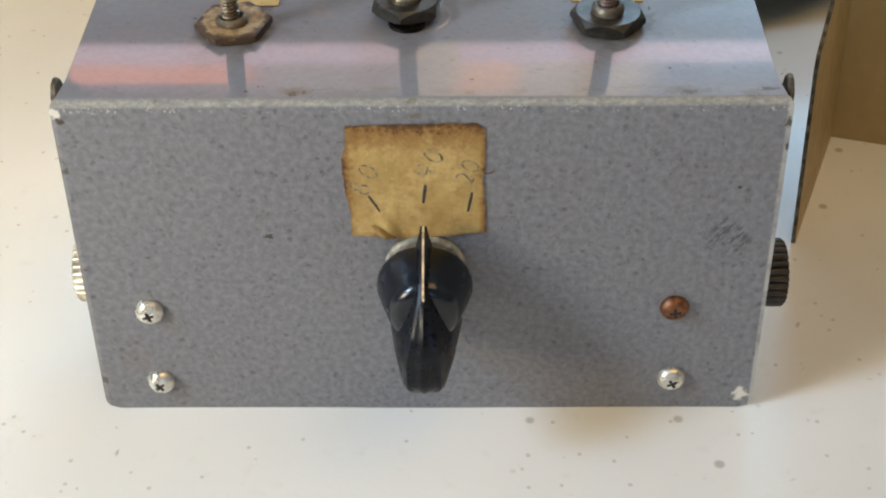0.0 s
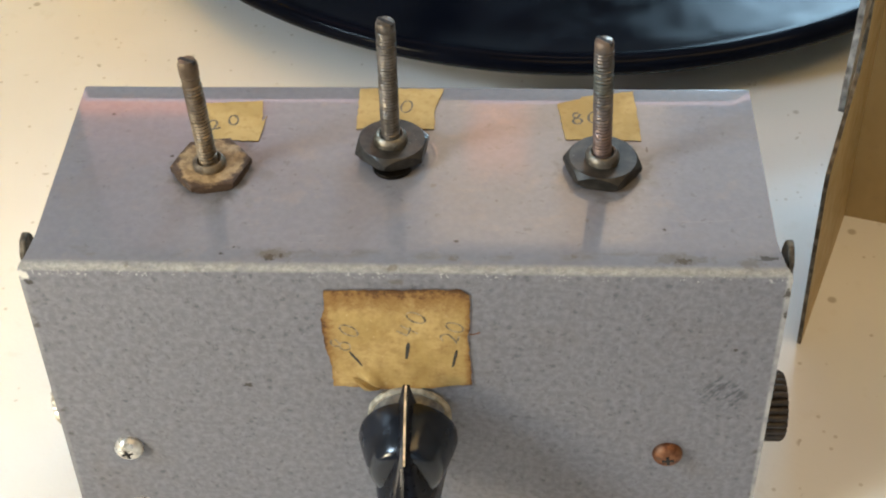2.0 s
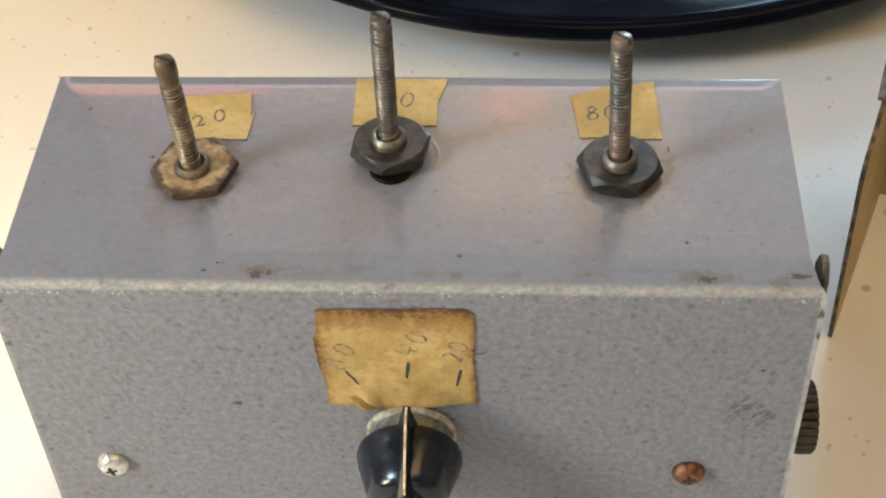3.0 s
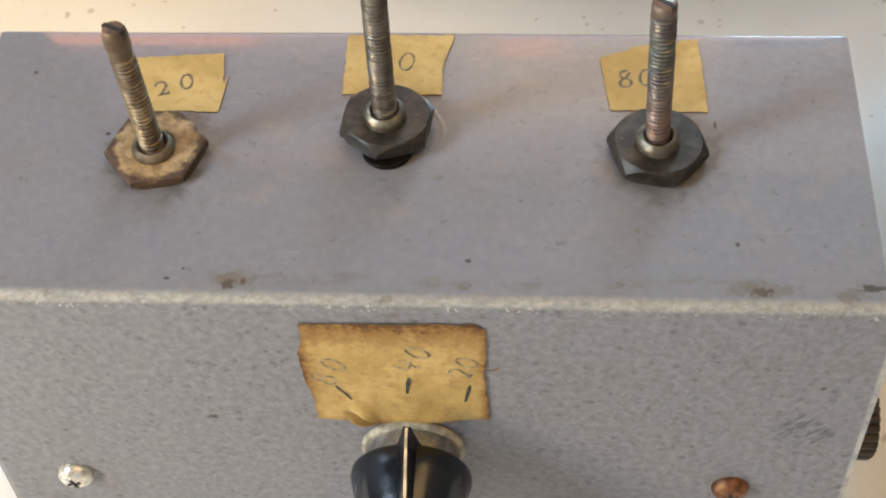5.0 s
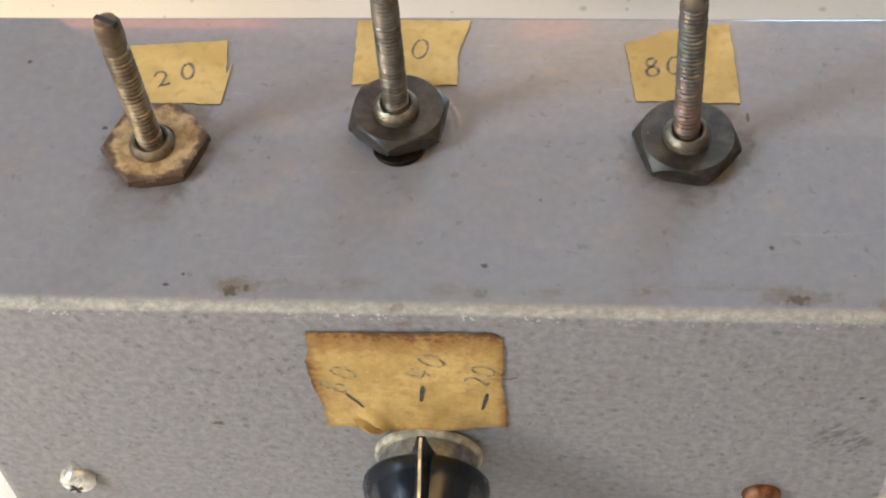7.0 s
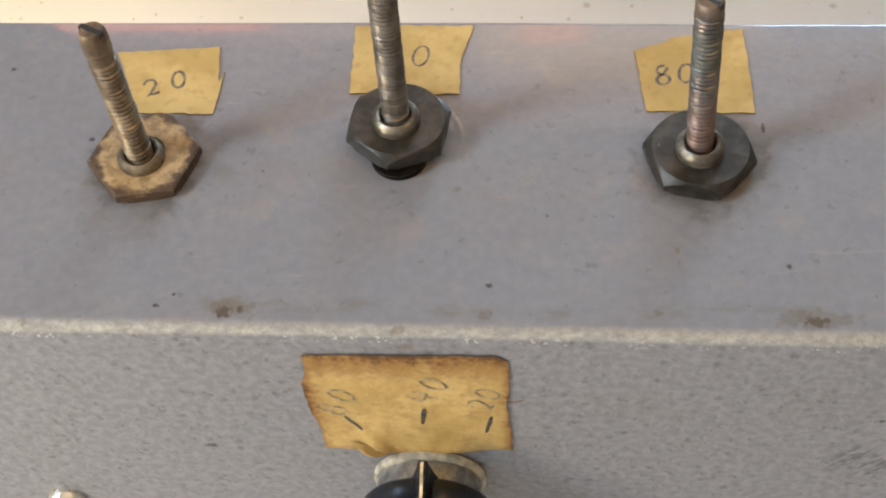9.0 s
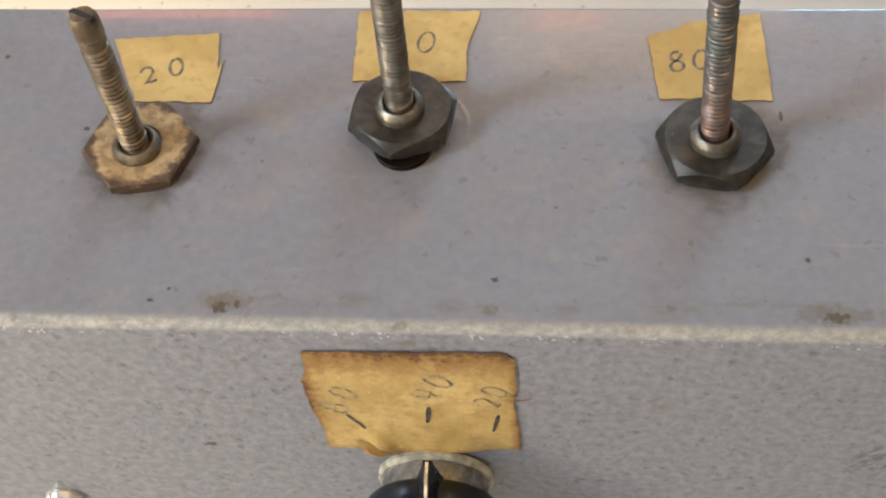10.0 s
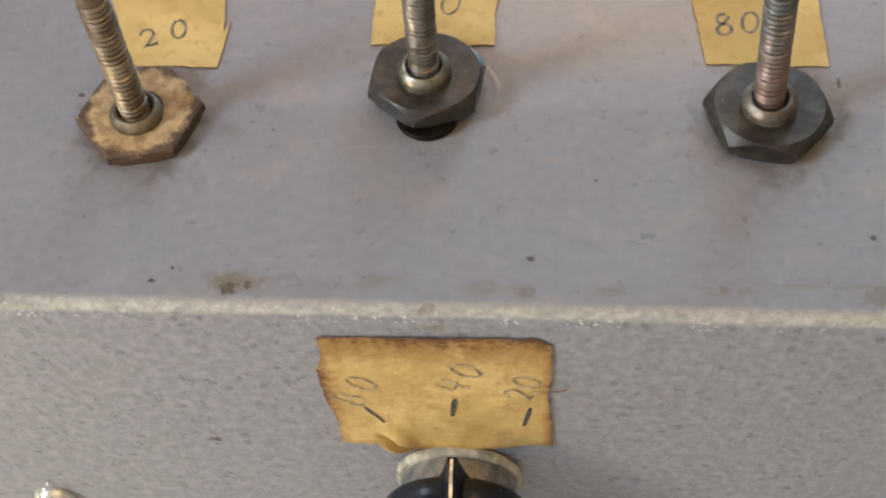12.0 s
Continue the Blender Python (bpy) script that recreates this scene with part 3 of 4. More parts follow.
# three adjusting shafts with nuts
def threaded_rod(base, tip, radius, pitch=0.0008, neck=False):
    bm = bmesh.new()
    axis = Vector(tip) - Vector(base)
    length = axis.length
    m = Matrix.Translation(base) @ axis.to_track_quat("Z", "Y").to_matrix().to_4x4()
    n = int((length - (0.0054 if neck else 0.002)) / pitch)
    steps = 20
    h = 0.0
    prof = [(radius * 0.9, -0.004)]
    for k in range(n):
        h = k * pitch
        prof += [(radius * 0.86, h), (radius, h + pitch * 0.32), (radius, h + pitch * 0.48), (radius * 0.86, h + pitch * 0.78)]
    if neck:
        prof += [(radius * q, length - d) for q, d in ((0.97, 0.0048), (0.87, 0.0044), (0.90, 0.0040), (1.0, 0.0037), (0.92, 0.0033), (1.03, 0.0029), (0.95, 0.0025), (1.02, 0.0020), (0.98, 0.0008), (0.80, 0.0))]
    else:
        prof += [(radius * 0.97, h + pitch), (radius * 0.98, length - 0.0007), (radius * 0.9, length - 0.0002), (radius * 0.78, length)]

    rnd = random.Random(int(length * 1e6))
    wob = [rnd.uniform(0.97, 1.02) for _ in prof]
    rings = []
    for (r, hh), w in zip(prof, wob):
        ring = []
        for k in range(steps):
            a = 2 * math.pi * k / steps
            lift = pitch * (k / steps) if 0 <= hh < length - (0.0058 if neck else 0.0026) else 0.0
            ring.append(bm.verts.new(m @ Vector((r * w * math.cos(a), r * w * math.sin(a), hh + lift * 0.5))))
        rings.append(ring)
    for j, (lo, hi) in enumerate(zip(rings, rings[1:])):
        # groove faces take a darker metal so the threads stand out
        groove = (prof[j][0] + prof[j + 1][0]) / 2 < radius * 0.90 and j < len(prof) - (11 if neck else 4)
        for k in range(steps):
            f = bm.faces.new((lo[k], lo[(k + 1) % steps], hi[(k + 1) % steps], hi[k]))
            f.material_index = 1 if groove else 0
    bm.faces.new(rings[0][::-1])
    bm.faces.new(rings[-1])
    return bm, m, length


def hex_nut(centre, z0, z1, flats, turn, tilt=(0, 0), chamfer=0.0):
    bm = bmesh.new()
    corner = flats / math.cos(math.pi / 6)
    m = Matrix.Translation((centre[0], centre[1], z0)) @ Matrix.Rotation(radians(tilt[0]), 4, "X") @ Matrix.Rotation(radians(tilt[1]), 4, "Y") @ Matrix.Rotation(radians(turn), 4, "Z")
    t = z1 - z0

    def hexagon(a):
        b = (a + math.pi / 6) % (math.pi / 3) - math.pi / 6
        return flats / math.cos(b)
    steps, rings = 72, []
    hole = 0.0033
    for kind, h in (("hole", 0.0), ("in", 0.0), ("hex", 0.0006), ("low", t - 0.0006), ("top", t), ("hole", t)):
        ring = []
        for k in range(steps):
            a = 2 * math.pi * k / steps + math.pi / 6
            full = hexagon(a)
            over = full - flats
            if kind == "hole":
                q, hh = hole, h
            elif kind == "in":
                q, hh = min(full, flats + 0.0004), h
            elif kind == "hex":
                q, hh = full, h
            elif kind == "low":
                q, hh = full, t - 0.0002 - over * chamfer
            else:
                q, hh = (flats - 0.0002 if chamfer > 0.3 else full - 0.0004), h
            ring.append(bm.verts.new(m @ Vector((q * math.cos(a), q * math.sin(a), hh))))
        rings.append(ring)
    rings.append(rings[0])
    for lo, hi in zip(rings, rings[1:]):
        for k in range(steps):
            bm.faces.new((lo[k], lo[(k + 1) % steps], hi[(k + 1) % steps], hi[k]))
    return bm


def shaft(k, base, tip, nut_mat, nut, flats, turn, tilt, chamfer, bush_top, label, nut_label):
    rod_bm, m, length = threaded_rod(base, tip, 0.00205, neck=k == 0)
    rod = part("threaded_shaft", rod_bm, [RODS[k], GROOVE], box, label, 60)
    x, y = base[0], base[1]
    bm = hex_nut((NUTS[k][0], NUTS[k][1]), nut[0], nut[1], flats, turn, tilt, chamfer)
    part("hex_nut", bm, nut_mat, rod, nut_label, 28)
    bm = bmesh.new()
    tube = [(0.0034, H - 0.001), (0.0034, nut[0]), (0.0032, nut[0] + 0.0003), (0.0036, nut[0] + 0.0006), (0.0036, bush_top - 0.0011), (0.00352, bush_top - 0.0008), (0.0031, bush_top - 0.0002), (0.0028, bush_top), (0.00245, bush_top - 0.0001), (0.0023, bush_top - 0.0005), (0.0021, bush_top - 0.0009), (0.0020, H)]
    lathe(bm, tube, 36, Matrix.Translation((x, y, 0)))
    part("bushing", bm, BUSHES[k], rod, "worn round metal bushing", 45)
    # near-black bar that puts the shade of a slot across the tip
    bm = bmesh.new()
    prism(bm, [(-0.00042, -0.00195), (0.00042, -0.00195), (0.00042, 0.00195), (-0.00042, 0.00195)], m @ Matrix.Translation((0, 0, length - 0.0010)) @ Matrix.Rotation(0.4, 4, "Z"), 0.00104)
    part("screwdriver_slot", bm, RECESS_SHADE, rod, "dark bar drawn for the shaded slot across the tip")
    return rod


shaft(0, (-0.0427, 0.0286, 0.0895), (-0.0443, 0.0307, 0.1167), RUSTY_NUT, (0.0886, 0.0908), 0.0075, 40, (0, 0), 0.12, 0.0924, "brown tarnished threaded shaft with a notched tip", "rusty tan flat hex nut")
shaft(1, (-0.0044, 0.0341, 0.0895), (-0.0041, 0.0336, 0.1243), DARK_NUT, (0.0902, 0.0930), 0.0072, -8, (-2, 1.5), 1.0, 0.0952, "grey steel threaded shaft", "blackened steel hex nut sitting slightly above the panel")
shaft(2, (0.0404, 0.0303, 0.0895), (0.0393, 0.0328, 0.1206), DARK_NUT, (0.0888, 0.0918), 0.0073, 20, (-1.0, 1.0), 1.0, 0.0939, "grey steel threaded shaft with a coppery lower end", "blackened steel hex nut")
# pressed ring in the panel under the lifted nut
bm = bmesh.new()
lathe(bm, [(0.0070, 0.0), (0.0074, 0.00004), (0.0078, 0.00004), (0.0081, 0.0), (0.0070, 0.0)], 56, Matrix.Translation((NUTS[1][0] + 0.0017, NUTS[1][1] - 0.0002, H)))
part("washer", bm, PAINT, box, "thin painted washer ring under the lifted nut", 40)


# near-black thread stack, set forward so it shows below the lifted nut
bm = bmesh.new()
prof = [(0.0030, H - 0.0005)]
for k in range(2):
    prof += [(0.0038, H + 0.0008 * k), (0.0043, H + 0.0008 * k + 0.0003), (0.0043, H + 0.0008 * k + 0.00045)]
prof += [(0.0030, H + 0.0017)]
lathe(bm, prof, 40, Matrix.Translation((NUTS[1][0] + 0.0002, NUTS[1][1] - 0.0041, 0)))
part("lower_thread", bm, THREAD_DARK, box, "dark coarse thread under the lifted nut", 60)


# paper tags on the top
def stroke(bm, pts, width, m, closed=False, taper=False):
    """A pencil line: a narrow ribbon through the points, in the plane of m, slightly raised."""
    ps = [Vector((p[0], p[1], 0)) for p in pts]
    n = len(ps)
    left, right = [], []
    for k, p in enumerate(ps):
        a = ps[(k - 1) % n] if closed or k else p
        b = ps[(k + 1) % n] if closed or k < n - 1 else p
        t = (b - a).normalized()
        s = Vector((-t.y, t.x, 0)) * width / 2 * (0.9 + 0.15 * math.sin(k * 1.1 + n)) * (0.35 + 0.75 * math.sin(math.pi * (k + 0.5) / n) if taper else 1)
        left.append(bm.verts.new(m @ (p + s)))
        right.append(bm.verts.new(m @ (p - s)))
    for k in range(n if closed else n - 1):
        j = (k + 1) % n
        bm.faces.new((left[k], right[k], right[j], left[j]))


def arc(cx, cy, rx, ry, a0, a1, n=14, lean=0.0):
    out = []
    for k in range(n + 1):
        a = radians(a0 + (a1 - a0) * k / n)
        x, y = rx * math.cos(a), ry * math.sin(a)
        out.append((cx + x + lean * y, cy + y))
    return out


def digit(ch):
    """Handwritten strokes in a unit cell, 0.6 wide and 1 high."""
    if ch == "0":
        return [arc(0.3, 0.5, 0.28, 0.46, 100, 452, 20, 0.15)]
    if ch == "2":
        return [arc(0.3, 0.68, 0.26, 0.27, 170, -30, 9) + [(0.36, 0.32), (0.2, 0.12), (0.04, 0.06), (0.16, 0.16), (0.34, 0.08), (0.62, 0.1)]]
    if ch == "4":
        return [[(0.12, 0.98), (0.06, 0.7), (0.02, 0.45), (0.2, 0.42), (0.42, 0.46), (0.6, 0.5)], [(0.52, 0.95), (0.44, 0.5), (0.36, 0.02)]]
    return [arc(0.3, 0.74, 0.2, 0.22, 60, 270, 9, 0.1) + arc(0.28, 0.26, 0.25, 0.25, 90, -260, 12, 0.1) + [(0.36, 0.58), (0.52, 0.86)]]


def settle(bm):
    """Lay ribbons of the front label onto its paper."""
    for v in bm.verts:
        v.co.y = -label_lift(v.co.x, v.co.z) - 0.00009


def write(name, text, m, size, gap, width, material, parent, label, on_front=False):
    bm = bmesh.new()
    for k, ch in enumerate(text):
        for pts in digit(ch):
            stroke(bm, [(x * size + k * gap, y * size) for x, y in pts], width, m)
    if on_front:
        settle(bm)
    return part(name, bm, material, parent, label)


def tag(points, seed, label):
    bm = bmesh.new()
    out = ragged(points, 0.0011, 0.00014, seed)
    prism(bm, out, Matrix.Translation((0, 0, H + 0.00005)), 0.00024)
    bm.normal_update()
    for f in bm.faces:
        f.material_index = 0 if abs(f.normal.z) > 0.5 else 1
    return part("paper_tag", bm, [PAPER_TAG, PAPER_RIM], box, label)


t1 = tag([(-0.0510, 0.0514), (-0.0346, 0.0527), (-0.0337, 0.0453), (-0.0330, 0.0475), (-0.0338, 0.0388), (-0.0455, 0.0390)], 3, "torn yellowed paper tag reading 20")
t2 = tag([(-0.0129, 0.0574), (0.0060, 0.0574), (0.0043, 0.0500), (0.0044, 0.0432), (-0.0127, 0.0431)], 4, "torn yellowed paper tag reading 40")
t3 = tag([(0.0315, 0.0522), (0.0366, 0.0541), (0.0370, 0.0549), (0.0485, 0.0569), (0.0492, 0.0460), (0.0493, 0.0397), (0.0331, 0.0400)], 5, "torn yellowed paper tag reading 80")


def flat(x, y, turn):
    return Matrix.Translation((x, y, H + 0.00031)) @ Matrix.Rotation(radians(turn), 4, "Z")


write("pencil_writing", "20", flat(-0.0447, 0.0420, 22), 0.0036, 0.0045, 0.00055, PENCIL, t1, "pencilled number 20")
write("pencil_writing", "40", flat(-0.0078, 0.0483, 4), 0.0044, 0.0046, 0.00045, PENCIL, t2, "pencilled number 40")
write("pencil_writing", "80", flat(0.0348, 0.0451, 6), 0.0040, 0.0036, 0.00055, PENCIL, t3, "pencilled number 80")


# browned label on the front
def label_lift(x, z):
    lift = 0.00022 + 0.00012 * noise.noise(Vector((x * 260, z * 260, 0)))
    d = (x + 0.0078) * 0.8 + (z - 0.0555) * 0.6
    e = -(x + 0.0078) * 0.6 + (z - 0.0555) * 0.8
    lift += 0.0016 * math.exp(-(d / 0.0012) ** 2 - (e / 0.0030) ** 2)
    return lift + 0.0006 * math.exp(-((x - 0.001) / 0.006) ** 2) * max(0.0, 1 - (z - 0.053) / 0.004)


def front_label():
    outline = [(-0.0164, 0.0825), (0.0114, 0.0831), (0.0131, 0.0815), (0.0131, 0.0711), (0.0126, 0.0699), (0.0134, 0.0539), (0.0, 0.0528), (-0.0082, 0.0523), (-0.0165, 0.0529), (-0.0163, 0.0592), (-0.0174, 0.0650), (-0.0177, 0.0738), (-0.0168, 0.0768)]
    pts = ragged(outline, 0.0009, 0.00016, 8)
    bm = bmesh.new()
    vs = [bm.verts.new((x, 0, z)) for x, z in pts]
    bm.faces.new(vs)
    for k in range(1, 30):
        bmesh.ops.bisect_plane(bm, geom=bm.verts[:] + bm.edges[:] + bm.faces[:], plane_co=(-0.018 + 0.0011 * k, 0, 0), plane_no=(1, 0, 0))
        bmesh.ops.bisect_plane(bm, geom=bm.verts[:] + bm.edges[:] + bm.faces[:], plane_co=(0, 0, 0.0520 + 0.0011 * k), plane_no=(0, 0, 1))
    bmesh.ops.triangulate(bm, faces=bm.faces[:])
    age = bm.loops.layers.float_color.new("age")

    def worn(co):
        dx = min(co.x + 0.0172, 0.0131 - co.x)
        top, low = 0.0829 - co.z, co.z - 0.0528
        side = max(0.0, 1 - dx / 0.0028)
        return min(1.0, max(0.0, max(1.0 - top / 0.013, side * 0.95, 0.75 - low / 0.003, 0.35)))
    for f in bm.faces:
        for lp in f.loops:
            v = worn(lp.vert.co)
            lp[age] = (v, v, v, 1)
    for v in bm.verts:
        v.co.y = -label_lift(v.co.x, v.co.z)
    return bm


label = part("paper_label", front_label(), PAPER_LABEL, box, "browned brittle paper label marked 80, 40 and 20", 50)


def upright(x, z, turn):
    return Matrix.Translation((x, -0.0008, z)) @ FRONT @ Matrix.Rotation(radians(turn), 4, "Z")


write("pencil_writing", "80", upright(-0.0126, 0.0641, 65), 0.0046, 0.0048, 0.00050, FAINT, label, "faint pencilled number 80", True)
write("pencil_writing", "40", upright(0.0018, 0.0685, 67), 0.0046, 0.0045, 0.00050, FAINT, label, "faint pencilled number 40", True)
write("pencil_writing", "20", upright(0.0104, 0.0668, 72), 0.0042, 0.0036, 0.00050, FAINT, label, "faint pencilled number 20", True)
for (x0, z0), (x1, z1), w in (((-0.0123, 0.0642), (-0.0099, 0.0597), 0.00062), ((0.0002, 0.0672), (-0.0004, 0.0620), 0.00085), ((0.0103, 0.0650), (0.0093, 0.0596), 0.0007)):
    bm = bmesh.new()
    stroke(bm, [(x0 + (x1 - x0) * k / 6, z0 + (z1 - z0) * k / 6 + 0.0001 * math.sin(k * 2.1)) for k in range(7)], w, Matrix.Translation((0, -0.0008, 0)) @ FRONT, False, True)
    settle(bm)
    part("tick_mark", bm, INK, label, "dark pencilled tick mark")
# a small folded flap at the lower edge
bm = bmesh.new()
a, b, c2, d2 = (-0.0112, -0.0006, 0.0562), (-0.0058, -0.0006, 0.0528), (-0.0078, -0.0026, 0.0533), (-0.0092, -0.0021, 0.0548)
rows = []
for k in range(7):
    t = k / 6
    rows.append([bm.verts.new(Vector(a).lerp(Vector(b), t)), bm.verts.new(Vector(a).lerp(Vector(b), t) + Vector((-0.0002, -0.0016 * math.sin(math.pi * t) ** 0.8, -0.0004 * math.sin(math.pi * t)))), bm.verts.new(Vector(a).lerp(Vector(b), t) + Vector((-0.0010, -0.0012 * math.sin(math.pi * t), -0.0012 * math.sin(math.pi * t))))])
for p, q in zip(rows, rows[1:]):
    for k in range(2):
        bm.faces.new((p[k], p[k + 1], q[k + 1], q[k]))
bmesh.ops.solidify(bm, geom=bm.faces[:], thickness=0.00012)
part("folded_flap", bm, PAPER_TAG, label, "small folded flap of paper", 60)
# a loose fibre at the torn edge
bm = bmesh.new()
stroke(bm, [(0.0128, 0.0704), (0.0138, 0.0703), (0.0146, 0.0706), (0.0151, 0.0710)], 0.00045, Matrix.Translation((0, -0.0006, 0)) @ FRONT)
part("torn_shred", bm, RUST_HEAD, label, "thin brown torn paper shred")


# pointer knob
KZ, KX = 0.0441, -0.0003
KNOB = Matrix.Translation((KX, 0, KZ)) @ FRONT
bm = bmesh.new()
lathe(bm, [(0.0030, 0.0001), (0.0087, 0.0001), (0.0092, 0.0005), (0.0092, 0.0012), (0.0087, 0.0017), (0.0030, 0.0017)], 64, KNOB)
ring = part("dial_washer", bm, RING_WHITE, box, "grimy off-white washer behind the knob", 40)
bm = bmesh.new()
lathe(bm, [(0.0030, 0.0017), (0.0082, 0.0017), (0.0084, 0.0022), (0.0083, 0.0056), (0.0030, 0.0056)], 64, KNOB)
part("collar", bm, SKIRT_METAL, ring, "scuffed metal collar", 40)


def knob_body():
    """A round skirt that narrows outwards."""
    bm = bmesh.new()
    prof = [(0.0086, 0.0052), (0.0100, 0.0055), (0.0106, 0.0062), (0.0107, 0.0074), (0.0103, 0.0095), (0.0096, 0.0125), (0.0088, 0.0155), (0.0083, 0.0168), (0.0074, 0.0178), (0.0058, 0.0182), (0.0002, 0.0184)]
    lathe(bm, prof, 72, KNOB, lambda a, r, h: r * (1 - 0.10 * max(0, (h - 0.008) / 0.01) * abs(math.cos(a))))
    return bm


def knob_fin():
    """The pointer: thin and low at its tip, thick and tall at its tail, with flutes along the ridge."""
    bm = bmesh.new()
    rows = []
    n = 22
    for k in range(n + 1):
        s = k / n
        v = 0.0154 - 0.0325 * s                              # along the pointer, tip to tail
        half = 0.0004 + 0.0043 * min(1, s / 0.65) ** 1.35
        if s > 0.88:
            half *= math.sqrt(max(0.12, 1 - ((s - 0.88) / 0.12) ** 2))
        h = 0.0076 + 0.0185 * (1 - (1 - min(1, s / 0.58)) ** 1.6)
        if s > 0.86:
            h -= 0.0022 * ((s - 0.86) / 0.14) ** 2
        groove = 0.0005 * min(1, max(0, (s - 0.4) / 0.3))
        row = []
        drop = 0.0010 * (1 - min(1, s / 0.7))
        half_row = [(0.0, h + 0.0004), (0.16, h + 0.0002 - 0.15 * drop), (0.28, h - 0.3 * drop), (0.5, h - groove - 0.5 * drop), (0.8, h - 0.0002 - 0.75 * drop), (1.0, max(0.0062, h - 0.0012 - drop)), (1.42, max(0.0056, h * 0.6 - drop * 0.5)), (1.75, 0.0052)]
        for u, q in [(-u, q) for u, q in half_row[:0:-1]] + half_row:
            row.append(bm.verts.new(KNOB @ Vector((u * half, v, q))))
        rows.append(row)
    for a, b in zip(rows, rows[1:]):
        for i in range(len(a) - 1):
            bm.faces.new((a[i], a[i + 1], b[i + 1], b[i]))
    bm.faces.new(rows[0])
    bm.faces.new(rows[-1][::-1])
    for a, b in zip(rows, rows[1:]):
        bm.faces.new((a[0], b[0], b[-1], a[-1]))
    return bm


knob = part("pointer_knob", knob_body(), BLACK_PLASTIC, box, "glossy black pointer knob with a cream indicator line", 50)
part("pointer_fin", knob_fin(), DULL_BLACK, knob, "worn black fluted pointer", 40)
bm = bmesh.new()
for k in range(6):
    s0, s1 = k / 22, (k + 1) / 22

    def ridge(s):
        return (0.0154 - 0.0325 * s + 0.0001, 0.0076 + 0.0185 * (1 - (1 - min(1, s / 0.58)) ** 1.6) + 0.0005)
    (v0, h0), (v1, h1) = ridge(s0), ridge(s1)
    w = 0.00024
    bm.faces.new([bm.verts.new(KNOB @ Vector(p)) for p in ((-w, v0, h0), (w, v0, h0), (w, v1, h1), (-w, v1, h1))])
bm.faces.new([bm.verts.new(KNOB @ Vector(p)) for p in ((-0.00024, 0.0157, 0.0056), (0.00024, 0.0157, 0.0056), (0.00024, 0.0155, 0.0081), (-0.00024, 0.0155, 0.0081))])
bmesh.ops.remove_doubles(bm, verts=bm.verts[:], dist=1e-6)
part("indicator_line", bm, POINTER_WHITE, knob, "cream painted indicator line")


# ---------- folded metal cover standing beside the box ----------
cover = thing("folded_metal_cover", (0.1197, 0.1155, TABLE))
tagged(cover, "folded sheet-metal box cover standing upright on the table", "metal cover")
a1 = math.atan2(0.0641 - 0.1155, 0.0997 - 0.1197)
a2 = math.atan2(-0.28, 0.96)


def plate(angle, outline, thick):
    """A plate standing on edge: outline in (distance from the fold, height)."""
    bm = bmesh.new()
    u = Vector((math.cos(angle), math.sin(angle), 0))
    w = Vector((-0.034, -0.008, 1))
    v = u.cross(Vector((0, 0, 1)))
    m = Matrix((u, w, v)).transposed().to_4x4()
    prism(bm, outline, m, thick)
    return bm


bm = plate(a1, [(0.001, 0.0), (0.0560, 0.0), (0.0585, 0.0580), (0.0572, 0.0625), (0.0480, 0.0672), (0.0400, 0.0712), (0.0325, 0.0750), (0.0290, 0.0820), (0.0295, 0.1480), (0.001, 0.1480)], -0.0011)
for f in bm.faces:
    f.material_index = 0 if f.calc_area() > 0.002 else 1
part("side_flange", bm, [SHEET, DARK_EDGE], cover, "golden flange with a dark worn edge")
bm = plate(a1, [(0.0290, 0.1200), (0.0400, 0.0960), (0.0470, 0.0860), (0.0525, 0.0792), (0.0550, 0.0800), (0.0552, 0.0860), (0.0500, 0.1000), (0.0440, 0.1480), (0.0290, 0.1480)], -0.0014)
part("torn_tongue", bm, SKIRT_METAL, cover, "bare grey torn tongue of metal")
bm = plate(a2, [(0.001, 0.0), (0.0900, 0.0), (0.0900, 0.1480), (0.001, 0.1480)], 0.0011)
part("main_panel", bm, SHEET, cover, "golden lacquered main panel")
bm = bmesh.new()
lathe(bm, [(0.0013, 0.0), (0.0013, 0.148)], 16, Matrix(((1, 0, -0.034, 0), (0, 1, -0.008, 0), (0, 0, 1, 0), (0, 0, 0, 1))))
part("fold", bm, SHEET, cover, smooth=60)
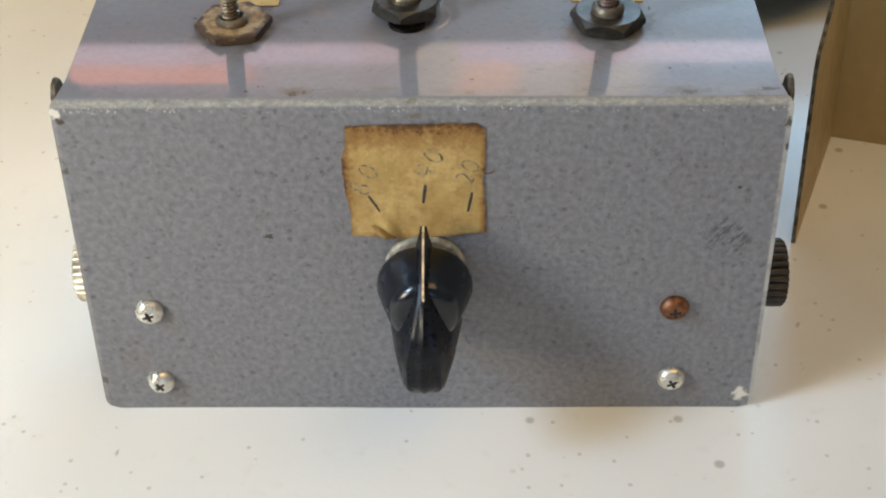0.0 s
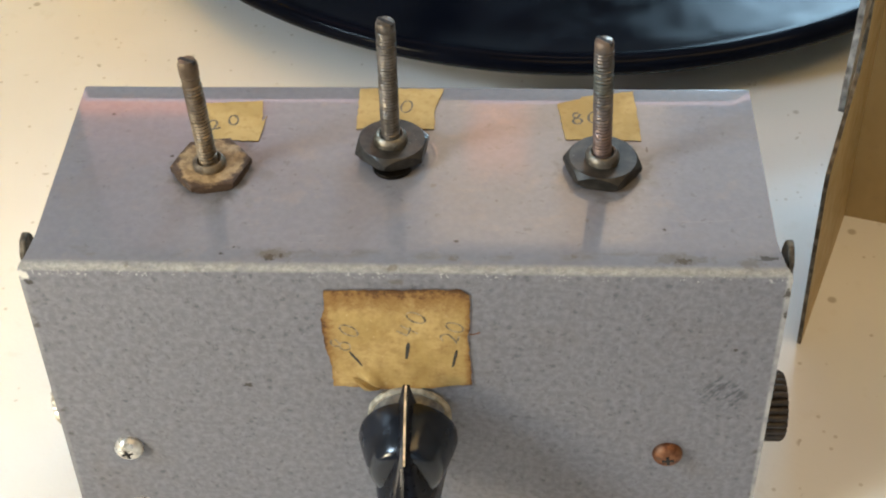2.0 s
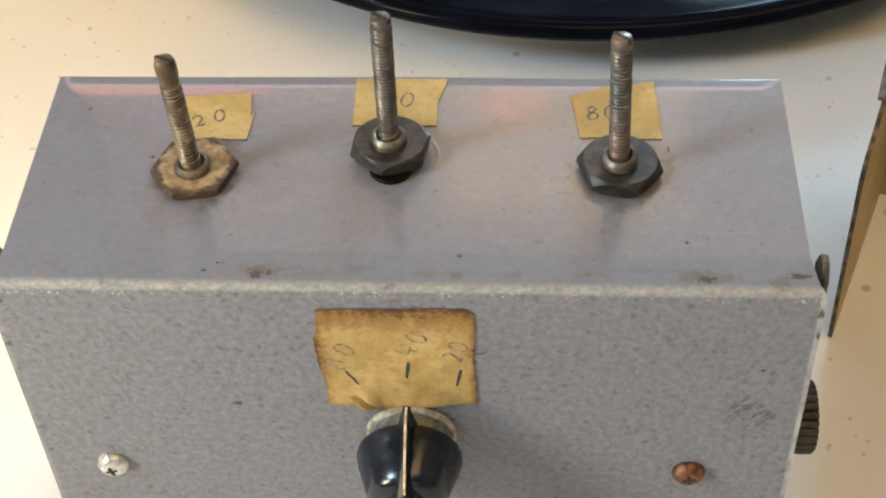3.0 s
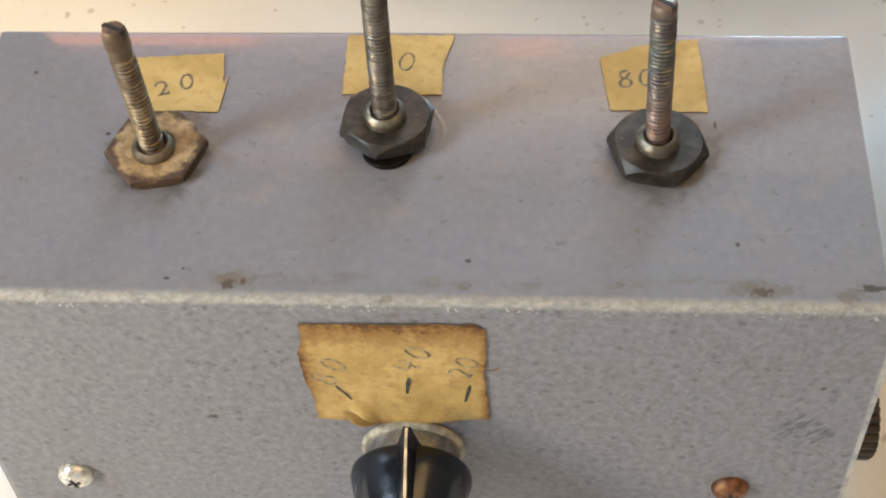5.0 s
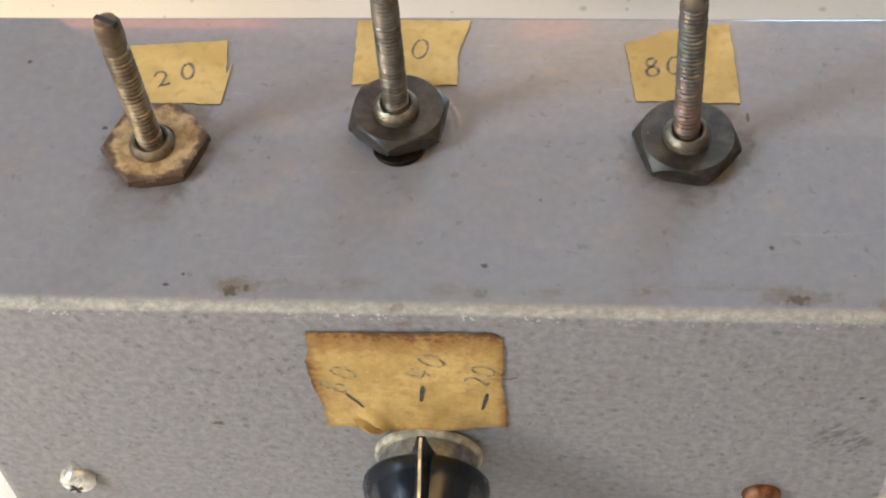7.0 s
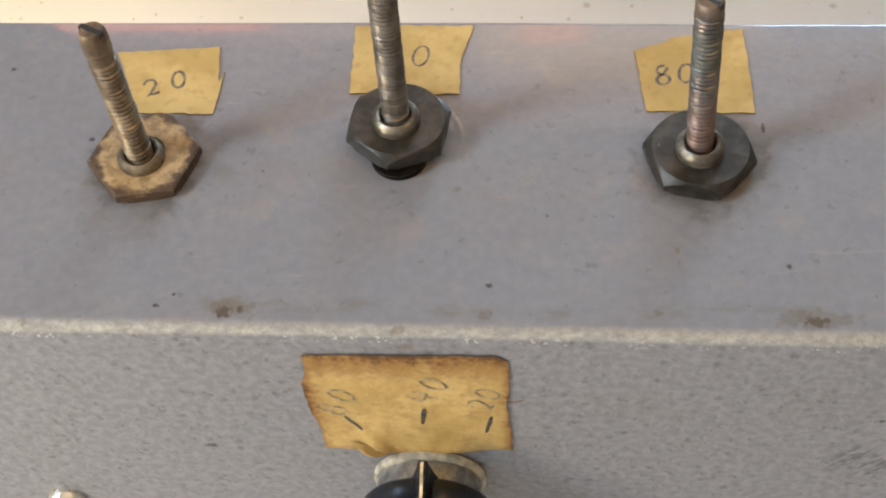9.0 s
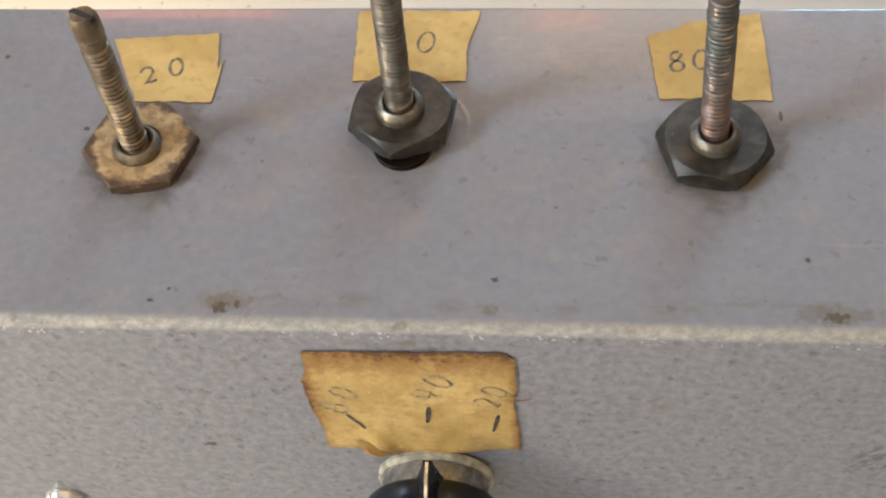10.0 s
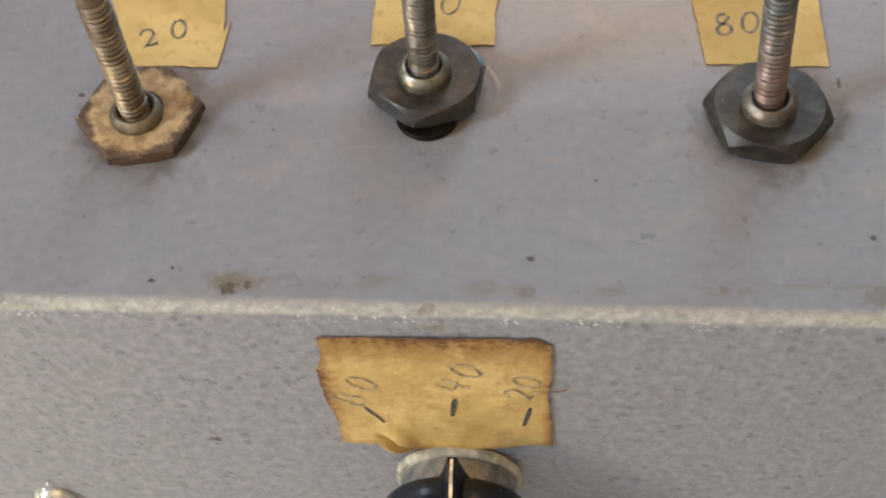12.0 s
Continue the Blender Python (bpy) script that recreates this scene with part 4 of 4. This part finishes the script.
# ---------- unseen glowing panel, added only for its reflection in the box top ---
def make_reflection_glow():
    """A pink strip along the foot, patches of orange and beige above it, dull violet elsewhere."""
    g = Graph("reflection_glow")
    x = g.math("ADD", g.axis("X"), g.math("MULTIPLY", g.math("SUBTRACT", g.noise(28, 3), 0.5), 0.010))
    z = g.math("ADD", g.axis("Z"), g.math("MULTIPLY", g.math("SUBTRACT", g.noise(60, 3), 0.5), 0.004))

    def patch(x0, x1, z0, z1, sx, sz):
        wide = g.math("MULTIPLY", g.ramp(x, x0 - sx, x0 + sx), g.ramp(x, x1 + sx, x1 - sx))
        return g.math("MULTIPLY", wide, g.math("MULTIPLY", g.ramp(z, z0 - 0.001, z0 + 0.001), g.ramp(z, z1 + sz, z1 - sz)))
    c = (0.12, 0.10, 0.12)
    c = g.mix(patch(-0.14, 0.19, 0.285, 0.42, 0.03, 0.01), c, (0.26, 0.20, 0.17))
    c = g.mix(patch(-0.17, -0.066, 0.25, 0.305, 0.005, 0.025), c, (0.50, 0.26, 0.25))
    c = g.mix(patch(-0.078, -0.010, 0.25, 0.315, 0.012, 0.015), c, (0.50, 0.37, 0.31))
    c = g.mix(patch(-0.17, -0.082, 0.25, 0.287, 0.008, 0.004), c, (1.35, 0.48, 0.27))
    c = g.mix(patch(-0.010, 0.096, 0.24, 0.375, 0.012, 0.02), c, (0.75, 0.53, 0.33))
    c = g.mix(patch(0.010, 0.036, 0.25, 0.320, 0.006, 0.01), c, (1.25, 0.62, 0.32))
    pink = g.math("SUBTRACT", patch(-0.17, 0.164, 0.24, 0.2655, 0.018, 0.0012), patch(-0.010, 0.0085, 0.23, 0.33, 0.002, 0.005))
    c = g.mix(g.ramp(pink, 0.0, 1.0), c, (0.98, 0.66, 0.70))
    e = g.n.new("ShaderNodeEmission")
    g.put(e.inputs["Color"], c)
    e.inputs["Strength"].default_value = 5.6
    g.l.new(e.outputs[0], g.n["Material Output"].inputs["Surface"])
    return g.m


glow_unit = thing("unseen_glow_panel", (-0.005, 0.293, TABLE))
tagged(glow_unit, "unseen glowing panel on an added black arm, for a reflection", "display")
bm = bmesh.new()
cuboid(bm, (-0.170, 0.0, 0.248), (0.190, 0.014, 0.415), 0.003)
part("housing", bm, DULL_BLACK, glow_unit)
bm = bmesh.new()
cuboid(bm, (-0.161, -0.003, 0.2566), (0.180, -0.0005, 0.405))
part("glow_face", bm, make_reflection_glow(), glow_unit, "pink and orange glow mirrored in the box top")
# arm, stand and foot are added only to hold the panel
bm = bmesh.new()
cuboid(bm, (-0.012, 0.013, 0.325), (0.012, 0.340, 0.349), 0.003)
part("arm", bm, DULL_BLACK, glow_unit)
bm = bmesh.new()
cuboid(bm, (-0.015, 0.330, 0.012), (0.015, 0.360, 0.36), 0.003)
part("stand", bm, DULL_BLACK, glow_unit)
bm = bmesh.new()
cuboid(bm, (-0.11, 0.255, 0.0), (0.11, 0.435, 0.012), 0.004)
part("foot", bm, DULL_BLACK, glow_unit)

# ---------- black round dish behind the box ----------
dish = thing("black_dish", (0.043, 0.3352, TABLE))
tagged(dish, "large glossy black round dish with a raised rim", "dish")
bm = bmesh.new()
rim = [(0.120, 0.0), (0.128, 0.0), (0.130, 0.003), (0.150, 0.006), (0.172, 0.010), (0.1835, 0.0145), (0.1865, 0.0170), (0.1875, 0.0195), (0.1862, 0.0218), (0.1835, 0.0225), (0.1800, 0.0218), (0.170, 0.0195), (0.130, 0.0185), (0.06, 0.0178), (0.0005, 0.0178)]
lathe(bm, [(r * 0.947, h) for r, h in rim], 160)
part("bowl", bm, GLOSS_BLACK, dish, smooth=50)
